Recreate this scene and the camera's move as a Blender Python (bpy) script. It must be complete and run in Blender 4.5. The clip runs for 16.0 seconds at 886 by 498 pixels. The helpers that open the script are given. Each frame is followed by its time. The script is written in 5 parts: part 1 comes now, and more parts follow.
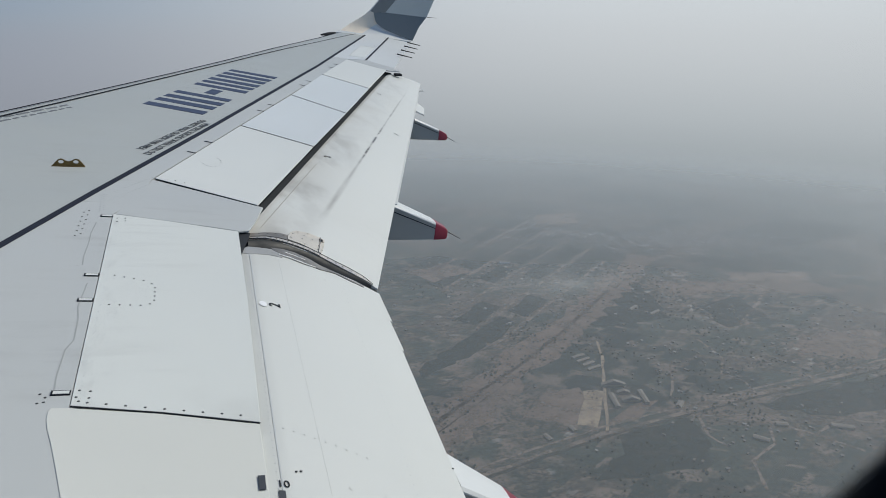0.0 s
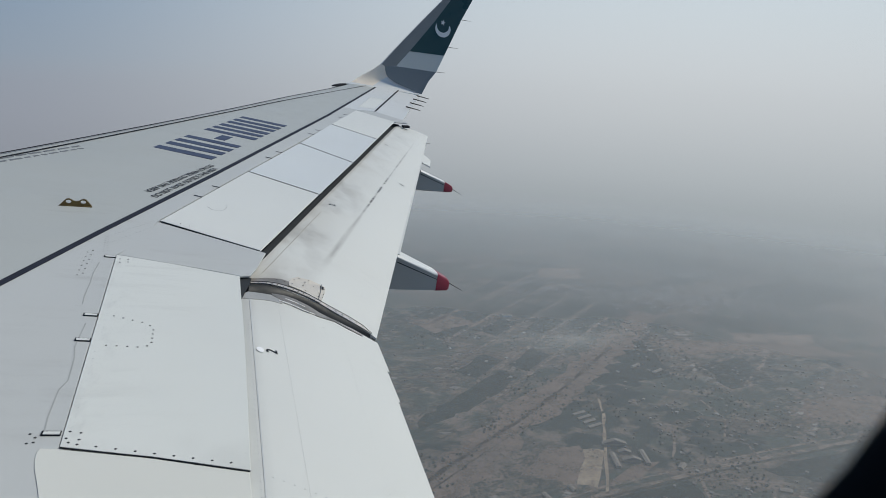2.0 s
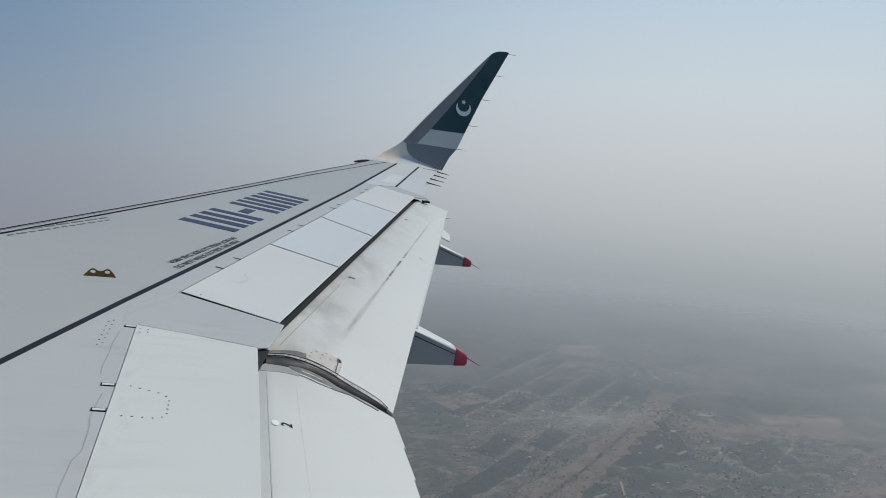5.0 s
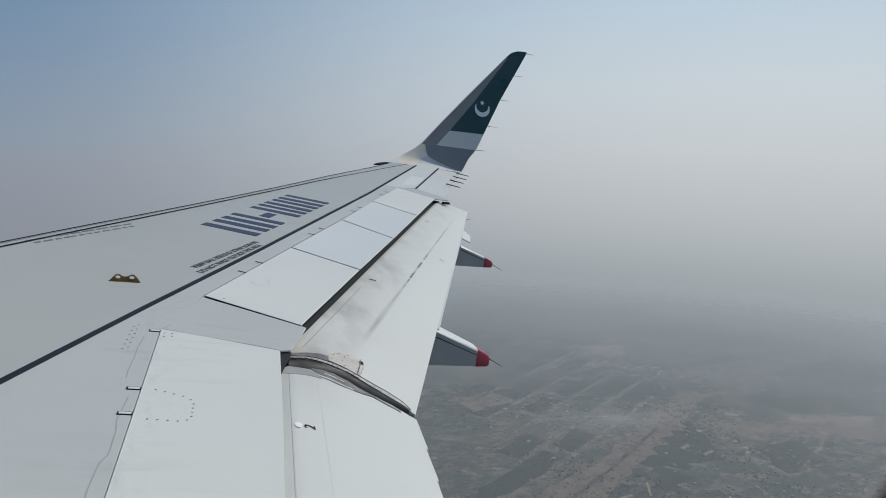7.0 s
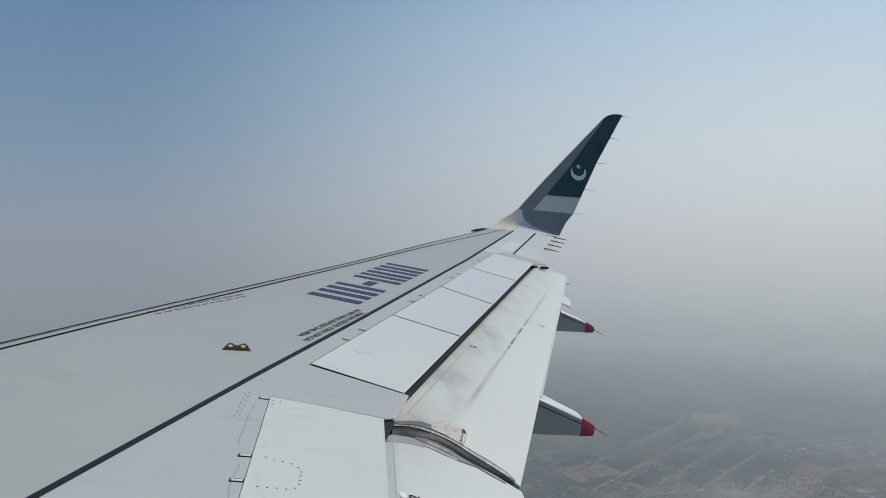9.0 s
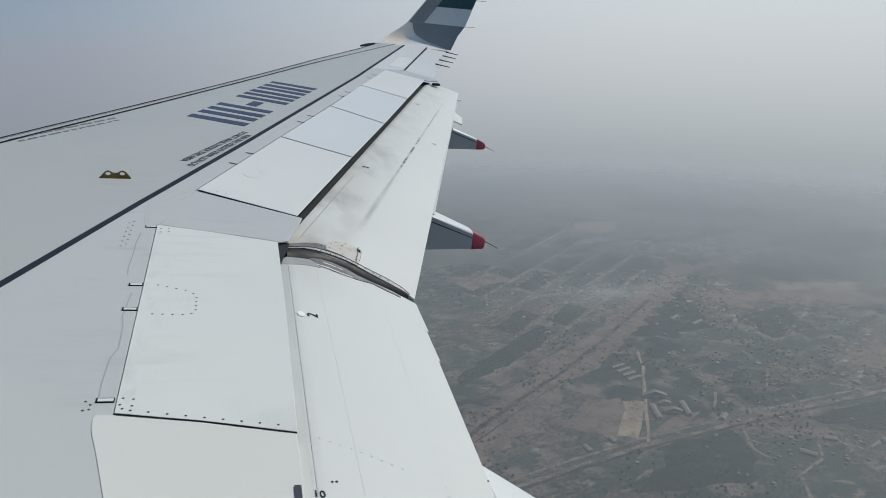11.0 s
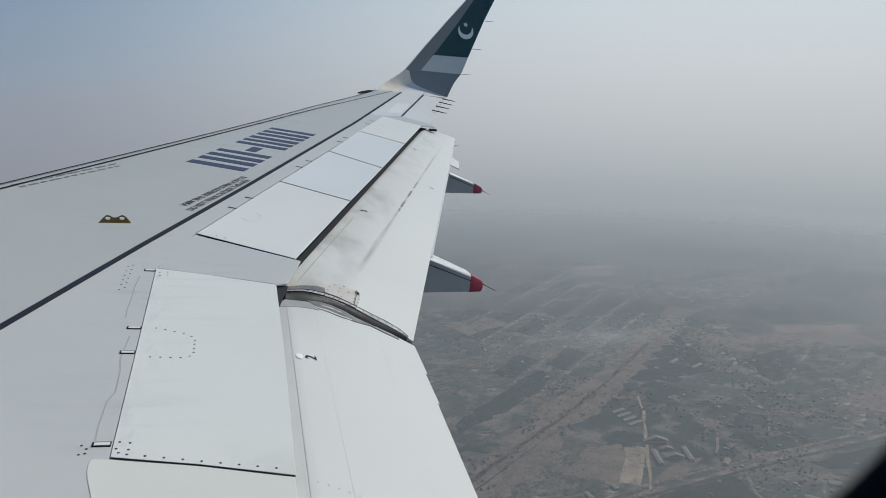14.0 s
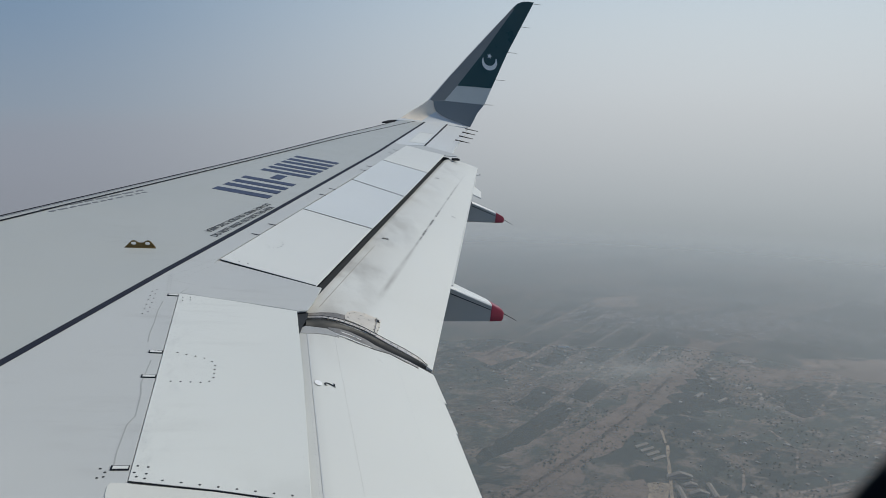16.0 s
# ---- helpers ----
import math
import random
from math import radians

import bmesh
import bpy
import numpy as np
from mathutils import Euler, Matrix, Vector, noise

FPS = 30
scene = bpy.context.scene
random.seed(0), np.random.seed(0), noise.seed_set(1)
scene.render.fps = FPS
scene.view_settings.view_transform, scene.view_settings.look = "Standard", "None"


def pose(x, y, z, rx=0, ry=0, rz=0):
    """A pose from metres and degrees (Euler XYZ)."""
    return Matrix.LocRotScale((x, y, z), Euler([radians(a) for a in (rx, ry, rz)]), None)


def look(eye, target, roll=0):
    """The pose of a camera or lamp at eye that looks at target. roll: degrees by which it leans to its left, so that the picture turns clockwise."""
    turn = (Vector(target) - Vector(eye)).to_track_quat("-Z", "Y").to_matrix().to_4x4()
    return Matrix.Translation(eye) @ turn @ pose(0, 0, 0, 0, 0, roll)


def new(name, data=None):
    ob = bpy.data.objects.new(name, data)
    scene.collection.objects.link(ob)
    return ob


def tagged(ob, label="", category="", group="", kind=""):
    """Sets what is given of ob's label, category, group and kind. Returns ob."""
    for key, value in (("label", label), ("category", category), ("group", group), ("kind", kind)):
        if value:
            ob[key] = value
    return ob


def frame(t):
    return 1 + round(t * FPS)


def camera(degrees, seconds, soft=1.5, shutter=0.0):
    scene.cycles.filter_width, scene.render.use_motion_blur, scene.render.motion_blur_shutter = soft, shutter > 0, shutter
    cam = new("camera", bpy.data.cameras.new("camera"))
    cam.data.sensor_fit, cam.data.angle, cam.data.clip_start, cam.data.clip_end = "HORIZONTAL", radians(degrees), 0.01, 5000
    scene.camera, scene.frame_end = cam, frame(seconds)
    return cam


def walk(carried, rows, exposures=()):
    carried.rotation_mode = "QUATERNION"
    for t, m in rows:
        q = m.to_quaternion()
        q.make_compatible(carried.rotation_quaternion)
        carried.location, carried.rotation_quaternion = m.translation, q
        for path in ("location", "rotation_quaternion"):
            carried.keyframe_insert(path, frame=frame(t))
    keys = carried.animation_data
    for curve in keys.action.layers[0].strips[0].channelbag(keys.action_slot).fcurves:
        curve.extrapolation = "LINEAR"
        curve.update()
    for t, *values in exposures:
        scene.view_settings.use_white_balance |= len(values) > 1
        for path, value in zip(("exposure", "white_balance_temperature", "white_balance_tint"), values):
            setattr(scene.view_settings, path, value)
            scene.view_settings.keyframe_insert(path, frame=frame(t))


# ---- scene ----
cam = camera(62.68, 16.0, soft=0.48)
# a small pupil: the window's rim, a hand's width off, is out of focus
cam.data.dof.use_dof, cam.data.dof.focus_distance, cam.data.dof.aperture_fstop = True, 6.0, cam.data.lens / 4.5
walk(cam, [
    (0.0, pose(5.3497, 1.7592, 1.1031, 71.57, -0.71, -17.78)),
    (0.5, pose(5.3554, 1.7619, 1.1044, 72.49, -0.83, -17.62)),
    (1.0, pose(5.3591, 1.7575, 1.1157, 73.45, -1.16, -17.44)),
    (1.5, pose(5.3566, 1.7525, 1.1165, 74.44, -1.82, -17.22)),
    (2.0, pose(5.3622, 1.7441, 1.1114, 75.54, -2.44, -16.98)),
    (2.5, pose(5.3614, 1.7434, 1.1004, 76.55, -2.78, -16.64)),
    (3.0, pose(5.3558, 1.7472, 1.0915, 77.84, -2.98, -16.43)),
    (3.5, pose(5.3592, 1.7503, 1.0995, 79.21, -3.03, -16.05)),
    (4.0, pose(5.3586, 1.7453, 1.0998, 80.50, -3.08, -15.57)),
    (4.5, pose(5.3598, 1.7415, 1.1061, 81.22, -2.87, -15.47)),
    (7.0, pose(5.3688, 1.7368, 1.1027, 81.41, -1.69, -13.88)),
    (7.5, pose(5.3540, 1.7364, 1.0971, 83.82, -1.66, -11.33)),
    (8.0, pose(5.3536, 1.7348, 1.1024, 86.12, -1.39, -9.07)),
    (8.5, pose(5.3543, 1.7434, 1.1179, 88.66, -1.20, -7.35)),
    (8.8, pose(5.3497, 1.7400, 1.1141, 88.61, -0.95, -6.55)),
    (9.0, pose(5.3467, 1.7377, 1.1115, 86.44, 0.20, -6.41)),
    (9.2, pose(5.3516, 1.7387, 1.1193, 81.99, 1.20, -7.04)),
    (9.5, pose(5.3590, 1.7403, 1.1309, 76.53, 2.09, -8.84)),
    (9.7, pose(5.3620, 1.7373, 1.1267, 74.45, 1.90, -10.09)),
    (10.0, pose(5.3666, 1.7329, 1.1205, 73.33, 1.62, -11.47)),
    (10.2, pose(5.3620, 1.7594, 1.1202, 72.86, 1.23, -12.25)),
    (12.3, pose(5.3586, 1.7412, 1.1190, 71.99, -0.22, -16.69)),
    (12.5, pose(5.3560, 1.7400, 1.1154, 72.72, -0.17, -16.60)),
    (13.0, pose(5.3553, 1.7368, 1.1222, 74.06, -0.19, -16.18)),
    (13.5, pose(5.3503, 1.7360, 1.1093, 74.87, -0.00, -15.73)),
    (14.0, pose(5.3498, 1.7364, 1.1062, 75.71, 0.43, -15.17)),
    (14.5, pose(5.3524, 1.7348, 1.1082, 76.71, 0.47, -14.59)),
    (15.0, pose(5.3575, 1.7281, 1.1172, 77.38, 0.29, -14.16)),
    (15.5, pose(5.3544, 1.7271, 1.1105, 77.77, 0.10, -13.75)),
    (16.0, pose(5.3575, 1.7303, 1.1048, 78.00, 0.14, -13.32)),
], exposures=[(0.0, 0.02, 6800, 7.5), (3.5, -0.06, 6800, 7.5), (8.5, -0.06, 6800, 7.5), (10.0, 0.02, 6800, 7.5), (12.5, 0.06, 6800, 7.5), (16.0, -0.08, 6800, 7.5)])

# ---- light ----
SUN_AZ, SUN_EL = radians(77.0), radians(47.0)     # azimuth from outboard (+Y) towards aft (+X)
sun_way = Vector((math.sin(SUN_AZ) * math.cos(SUN_EL), math.cos(SUN_AZ) * math.cos(SUN_EL), math.sin(SUN_EL)))
sun = new("sun", bpy.data.lights.new("sun", "SUN"))
sun.data.energy, sun.data.angle, sun.data.color = 2.38, radians(4.0), (1.0, 0.952, 0.865)
sun.matrix_world = look((0, 0, 60), Vector((0, 0, 60)) - sun_way)

world = bpy.data.worlds.new("hazy_sky")
scene.world = world
world.use_nodes = True
wt = world.node_tree
wt.nodes.clear()


def wnode(kind, **kw):
    n = wt.nodes.new(kind)
    for k, v in kw.items():
        if k == "op":
            n.operation = v
        elif k == "dt":
            n.data_type = v
    return n


def wlink(a, b):
    wt.links.new(a, b)


def wmath(op, a, b=None, clamp=False):
    n = wt.nodes.new("ShaderNodeMath")
    n.operation, n.use_clamp = op, clamp
    for i, v in enumerate((a, b)):
        if v is None:
            continue
        if isinstance(v, (int, float)):
            n.inputs[i].default_value = v
        else:
            wlink(v, n.inputs[i])
    return n.outputs[0]


def wmix(fac, a, b, blend="MIX"):
    n = wt.nodes.new("ShaderNodeMix")
    n.data_type, n.blend_type = "RGBA", blend
    for sock, v in ((n.inputs[0], fac), (n.inputs[6], a), (n.inputs[7], b)):
        if isinstance(v, (int, float)):
            sock.default_value = v
        elif isinstance(v, tuple):
            sock.default_value = (*v, 1)
        else:
            wlink(v, sock)
    return n.outputs[2]


sky_way = wnode("ShaderNodeTexCoord")
sky = wt.nodes.new("ShaderNodeTexSky")
sky.sky_type, sky.sun_disc = "NISHITA", False
sky.sun_elevation, sky.sun_rotation = SUN_EL, SUN_AZ
sky.altitude, sky.air_density, sky.dust_density, sky.ozone_density = 900, 1.0, 2.0, 1.0
sep = wnode("ShaderNodeSeparateXYZ")
wlink(sky_way.outputs["Generated"], sep.inputs[0])
z = sep.outputs[2]
# how far round towards the sun's side the sky is looked at, 0 to 1
side = wmath("ADD", wmath("MULTIPLY", sep.outputs[0], math.sin(SUN_AZ - 0.38)), wmath("MULTIPLY", sep.outputs[1], math.cos(SUN_AZ - 0.38)))
side01 = wmath("MULTIPLY_ADD", side, 0.5, True)
side01.node.inputs[2].default_value = 0.5
# brighter towards the sun, and a little also straight away from it
side_pow = wmath("ADD", wmath("POWER", side01, 3.0), wmath("MULTIPLY", wmath("POWER", wmath("SUBTRACT", 1.0, side01), 4.0), 0.45), True)
zup = wmath("MAXIMUM", z, 0.0)
veil = wmath("POWER", 2.718, wmath("MULTIPLY", wmath("POWER", zup, 1.4), wmath("MULTIPLY_ADD", side_pow, 9.8)))
veil.node.inputs[1].links[0].from_node.inputs[1].links[0].from_node.inputs[2].default_value = -14.5
veil = wmath("MULTIPLY", veil, 0.97)
haze_low = wmix(side_pow, (0.188, 0.216, 0.285), (0.70, 0.735, 0.80))
blue = wmix(1.0, sky.outputs[0], wmix(side_pow, (0.0235, 0.0445, 0.0645), (0.048, 0.083, 0.115)), "MULTIPLY")
above = wmix(veil, blue, haze_low)
# the low sky and the hazy distance under it, by elevation in degrees: away from the sun and towards it
HAZE_AWAY = ((-26, (0.155, 0.175, 0.209)),
          (-12, (0.236, 0.261, 0.312)),
          (-6, (0.284, 0.311, 0.381)),
          (-2.5, (0.281, 0.317, 0.398)),
          (-0.6, (0.272, 0.335, 0.428)),
          (5.2, (0.205, 0.303, 0.452)),
          (13, (0.142, 0.255, 0.425)),
          (18, (0.110, 0.220, 0.395)))
HAZE_SUN = ((-26, (0.152, 0.173, 0.20)),
          (-16, (0.218, 0.25, 0.286)),
          (-12.8, (0.28, 0.32, 0.36)),
          (-7.7, (0.425, 0.472, 0.525)),
          (-1.5, (0.585, 0.622, 0.68)),
          (2.5, (0.61, 0.675, 0.75)),
          (6.4, (0.60, 0.69, 0.785)),
          (13, (0.485, 0.635, 0.823)),
          (18, (0.421, 0.593, 0.831)))


def haze_ramp(stops):
    n = wt.nodes.new("ShaderNodeValToRGB")
    n.color_ramp.interpolation = "B_SPLINE"
    el = n.color_ramp.elements
    while len(el) < len(stops):
        el.new(0.5)
    for e, (deg, c) in zip(el, stops):
        e.position, e.color = 0.5 + math.sin(radians(deg)), (*c, 1)
    wlink(wmath("ADD", z, 0.5, True), n.inputs[0])
    return n.outputs[0]


across = wt.nodes.new("ShaderNodeMapRange")
across.interpolation_type = "SMOOTHSTEP"
across.inputs[1].default_value, across.inputs[2].default_value = 0.63, 1.0
wlink(side01, across.inputs[0])
low = wmix(across.outputs[0], haze_ramp(HAZE_AWAY), haze_ramp(HAZE_SUN))
# above the low sky the clear sky takes over
climb = wt.nodes.new("ShaderNodeMapRange")
climb.interpolation_type = "SMOOTHSTEP"
climb.inputs[1].default_value, climb.inputs[2].default_value = 0.22, 0.45
wlink(z, climb.inputs[0])
low_and_high = wmix(climb.outputs[0], low, wmix(1.0, above, (1.06, 1.06, 1.06), "MULTIPLY"))
bg = wnode("ShaderNodeBackground")
wlink(low_and_high, bg.inputs[0])
bg.inputs[1].default_value = 1.0
wout = wnode("ShaderNodeOutputWorld")
wlink(bg.outputs[0], wout.inputs[0])


# ---- materials ----
class Nodes:
    """A small wrapper to write node materials in few lines."""

    def __init__(self, name, rough=0.5, metal=0.0, base=(0.8, 0.8, 0.8)):
        self.m = bpy.data.materials.new(name)
        self.m.use_nodes = True
        self.t = self.m.node_tree
        self.p = self.t.nodes["Principled BSDF"]
        self.p.inputs["Base Color"].default_value = (*base, 1)
        self.p.inputs["Roughness"].default_value = rough
        self.p.inputs["Metallic"].default_value = metal
        self.co = None

    def place(self):
        if self.co is None:
            self.co = self.t.nodes.new("ShaderNodeTexCoord").outputs["Object"]
        return self.co

    def put(self, sock, v):
        if isinstance(v, (int, float)):
            sock.default_value = v
        elif isinstance(v, tuple):
            sock.default_value = (*v, 1) if len(sock.default_value) == 4 else v
        else:
            self.t.links.new(v, sock)

    def calc(self, op, a, b=0.0, c=None, clamp=False):
        n = self.t.nodes.new("ShaderNodeMath")
        n.operation, n.use_clamp = op, clamp
        self.put(n.inputs[0], a)
        self.put(n.inputs[1], b)
        if c is not None:
            self.put(n.inputs[2], c)
        return n.outputs[0]

    def stretched(self, scale):
        n = self.t.nodes.new("ShaderNodeMapping")
        n.inputs["Scale"].default_value = scale
        self.t.links.new(self.place(), n.inputs[0])
        return n.outputs[0]

    def noise(self, scale, detail=4, vec=None, rough=0.55):
        n = self.t.nodes.new("ShaderNodeTexNoise")
        n.inputs["Scale"].default_value, n.inputs["Detail"].default_value = scale, detail
        n.inputs["Roughness"].default_value = rough
        self.t.links.new(vec if vec is not None else self.place(), n.inputs["Vector"])
        return n.outputs["Fac"]

    def cells(self, scale, vec=None, out="Color", feature="F1"):
        n = self.t.nodes.new("ShaderNodeTexVoronoi")
        n.feature = feature
        n.inputs["Scale"].default_value = scale
        self.t.links.new(vec if vec is not None else self.place(), n.inputs["Vector"])
        return n.outputs[out]

    def span(self, v, a, b, lo=0.0, hi=1.0):
        n = self.t.nodes.new("ShaderNodeMapRange")
        n.inputs[1].default_value, n.inputs[2].default_value = a, b
        n.inputs[3].default_value, n.inputs[4].default_value = lo, hi
        self.t.links.new(v, n.inputs[0])
        return n.outputs[0]

    def mix(self, fac, a, b, blend="MIX"):
        n = self.t.nodes.new("ShaderNodeMix")
        n.data_type, n.blend_type = "RGBA", blend
        self.put(n.inputs[0], fac)
        self.put(n.inputs[6], a)
        self.put(n.inputs[7], b)
        return n.outputs[2]

    def axes(self):
        n = self.t.nodes.new("ShaderNodeSeparateXYZ")
        self.t.links.new(self.place(), n.inputs[0])
        return n.outputs

    def bump(self, height, strength=0.2, dist=0.002):
        n = self.t.nodes.new("ShaderNodeBump")
        n.inputs["Strength"].default_value, n.inputs["Distance"].default_value = strength, dist
        self.t.links.new(height, n.inputs["Height"])
        self.t.links.new(n.outputs[0], self.p.inputs["Normal"])

    def painted_haze_fade(self):
        """Painted haze: alpha falls with distance, so the sky's haze colours show through."""
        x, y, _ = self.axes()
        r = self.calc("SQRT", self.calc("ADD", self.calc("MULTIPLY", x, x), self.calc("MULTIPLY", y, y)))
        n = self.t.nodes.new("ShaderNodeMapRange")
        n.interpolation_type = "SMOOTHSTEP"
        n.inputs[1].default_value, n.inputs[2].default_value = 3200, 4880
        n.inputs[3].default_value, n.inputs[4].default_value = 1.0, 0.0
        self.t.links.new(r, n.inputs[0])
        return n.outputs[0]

    def colour(self, v):
        self.put(self.p.inputs["Base Color"], v)
        return self

    def rough(self, v):
        self.put(self.p.inputs["Roughness"], v)
        return self


def paint(name, base, dirt=(0.30, 0.29, 0.27), amount=0.35, rough=0.5):
    """Aircraft paint: streaks drawn out by the airflow, faint patches, a slight waviness."""
    n = Nodes(name, rough)
    n.p.inputs["Specular IOR Level"].default_value = 0.3
    streak = n.span(n.noise(1.0, 5, n.stretched((2.2, 14.0, 2.0))), 0.52, 0.80)
    patch = n.span(n.noise(1.1, 4), 0.40, 0.75)
    fine = n.span(n.noise(60, 3), 0.3, 0.8, 0.0, 0.10)
    fac = n.calc("MULTIPLY_ADD", n.calc("MULTIPLY", streak, patch), amount, n.calc("MULTIPLY", fine, amount))
    speck = n.span(n.noise(23, 2), 0.73, 0.78)
    fac = n.calc("MAXIMUM", fac, n.calc("MULTIPLY", speck, 0.45))
    soft = n.mix(n.span(n.noise(0.55, 2), 0.35, 0.7, 0.0, 0.5), base, tuple(c * 0.93 for c in base))
    n.colour(n.mix(fac, soft, dirt))
    n.rough(n.span(n.noise(3, 4), 0.3, 0.7, rough - 0.06, rough + 0.12))
    n.bump(n.noise(2.2, 2), 0.04, 0.01)
    return n


M = {}
M["grey_skin"] = paint("grey_wing_paint", (0.503, 0.52, 0.50)).m
M["shroud"] = paint("light_grey_paint", (0.582, 0.595, 0.582)).m
M["white"] = paint("white_spoiler_paint", (0.79, 0.80, 0.762), amount=0.20).m


def worn_spoiler_paint():
    """The inner spoiler: soiled along its hinge line and round its fasteners."""
    n = paint("worn_spoiler_paint", (0.775, 0.79, 0.75), amount=0.20)
    x, y, _ = n.axes()
    base = n.p.inputs["Base Color"].links[0].from_socket
    smear = n.span(n.noise(1.0, 6, n.stretched((20.0, 9.0, 1.0)), 0.7), 0.52, 0.70)
    front = n.span(x, 4.94, 4.77)
    col = n.mix(n.calc("MULTIPLY", n.calc("MULTIPLY", smear, front), 0.2), base, (0.30, 0.30, 0.30))
    side_ = n.calc("MULTIPLY", n.span(y, 4.56, 4.40), n.span(n.noise(5.0, 4), 0.42, 0.62))
    n.colour(n.mix(n.calc("MULTIPLY", side_, 0.14), col, (0.36, 0.35, 0.33)))
    return n.m


M["worn_white"] = worn_spoiler_paint()
# bluish tint for two outer spoilers: the sky's reflection put into the paint
M["sky_tinted_white"] = paint("sky_tinted_spoiler_paint", (0.735, 0.765, 0.765), amount=0.16).m
M["cream"] = paint("off_white_panel_paint", (0.745, 0.745, 0.69), amount=0.12).m
M["tip_white"] = paint("tip_paint", (0.70, 0.72, 0.72), amount=0.2).m


def outer_flap_paint():
    n = paint("outer_flap_paint", (0.695, 0.702, 0.672), amount=0.16)
    x, y, _ = n.axes()
    hinge = n.calc("MULTIPLY_ADD", y, 0.382, 5.62 - 0.382 * 6.64)
    u = n.calc("SUBTRACT", x, hinge)
    base = n.p.inputs["Base Color"].links[0].from_socket
    grime = n.span(n.noise(1.0, 4, n.stretched((2.6, 1.5, 1.0)), 0.55), 0.50, 0.72)
    near = n.span(u, 0.42, 0.03)
    col = n.mix(n.calc("MULTIPLY", n.calc("MULTIPLY", grime, near), n.span(y, 6.4, 10.5, 0.95, 0.38)), base, (0.25, 0.235, 0.22))
    warm = n.span(n.noise(1.7, 3), 0.45, 0.65)
    col = n.mix(n.calc("MULTIPLY", n.calc("MULTIPLY", warm, near), 0.30), col, (0.47, 0.44, 0.385))
    end = n.calc("MULTIPLY", n.span(y, 6.95, 6.40), n.calc("MULTIPLY", n.span(u, 0.40, 0.05), n.span(n.noise(3.1, 4), 0.30, 0.65, 0.35, 1.0)))
    col = n.mix(n.calc("MULTIPLY", end, 0.6), col, (0.36, 0.33, 0.295))
    # a pale rubbed smear at the inner end
    smear = n.calc("MULTIPLY", n.span(n.calc("ABSOLUTE", n.calc("SUBTRACT", u, 0.366)), 0.012, 0.034, 1.0, 0.0), n.calc("MULTIPLY", n.span(y, 6.85, 7.15), n.span(y, 8.3, 7.7)))
    col = n.mix(n.calc("MULTIPLY", smear, n.span(n.noise(1.0, 4, n.stretched((4.0, 2.5, 1.0))), 0.30, 0.60, 0.15, 0.55)), col, (0.40, 0.395, 0.375))
    # a scuffed track along the flap where the spoilers' edge rubs
    track = n.calc("MULTIPLY", n.span(n.calc("ABSOLUTE", n.calc("SUBTRACT", u, 0.366)), 0.003, 0.016, 1.0, 0.0),
                   n.calc("MULTIPLY", n.span(y, 6.75, 7.2), n.span(y, 12.2, 11.6)))
    dash = n.span(n.noise(1.0, 3, n.stretched((9.0, 11.0, 1.0)), 0.6), 0.46, 0.54)
    deep = n.calc("MULTIPLY", n.span(y, 8.3, 8.7), n.span(y, 11.6, 11.0))
    col = n.mix(n.calc("MULTIPLY", track, n.span(n.noise(1.0, 4, n.stretched((3.0, 3.0, 1.0))), 0.42, 0.62, 0.05, 0.5)), col, (0.30, 0.29, 0.28))
    col = n.mix(n.calc("MULTIPLY", n.calc("MULTIPLY", track, deep), n.calc("MULTIPLY", n.calc("MULTIPLY", dash, n.span(y, 9.5, 9.9, 1.0, 0.35)), 0.95)), col, (0.07, 0.07, 0.075))
    n.colour(col)
    return n.m


M["outer_flap"] = outer_flap_paint()


def inner_flap_paint():
    n = paint("inner_flap_paint", (0.682, 0.692, 0.664), amount=0.16)
    x, y, _ = n.axes()
    base = n.p.inputs["Base Color"].links[0].from_socket
    # mottled: greyer towards the front edge, warmer towards the outer end
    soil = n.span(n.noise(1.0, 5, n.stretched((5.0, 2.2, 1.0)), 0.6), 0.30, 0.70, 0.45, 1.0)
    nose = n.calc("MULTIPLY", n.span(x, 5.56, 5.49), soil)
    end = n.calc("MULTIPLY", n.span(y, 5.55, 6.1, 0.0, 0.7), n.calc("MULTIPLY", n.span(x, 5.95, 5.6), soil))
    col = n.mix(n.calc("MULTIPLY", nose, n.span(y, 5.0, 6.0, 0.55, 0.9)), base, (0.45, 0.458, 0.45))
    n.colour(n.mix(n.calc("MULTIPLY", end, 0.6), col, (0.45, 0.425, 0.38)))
    return n.m


M["inner_flap"] = inner_flap_paint()


def plain(name, base, rough=0.5, metal=0.0, vary=0.15, scale=8.0, bump=0.05, shine=0.5):
    n = Nodes(name, rough, metal)
    n.p.inputs["Specular IOR Level"].default_value = shine
    dark = tuple(c * (1 - vary) for c in base)
    lite = tuple(min(1, c * (1 + vary)) for c in base)
    n.colour(n.mix(n.noise(scale, 5), dark, lite))
    n.rough(n.span(n.noise(scale * 2.3, 4), 0.3, 0.7, max(0.03, rough - 0.1), rough + 0.1))
    n.bump(n.noise(scale * 6, 3), bump, 0.002)
    return n.m


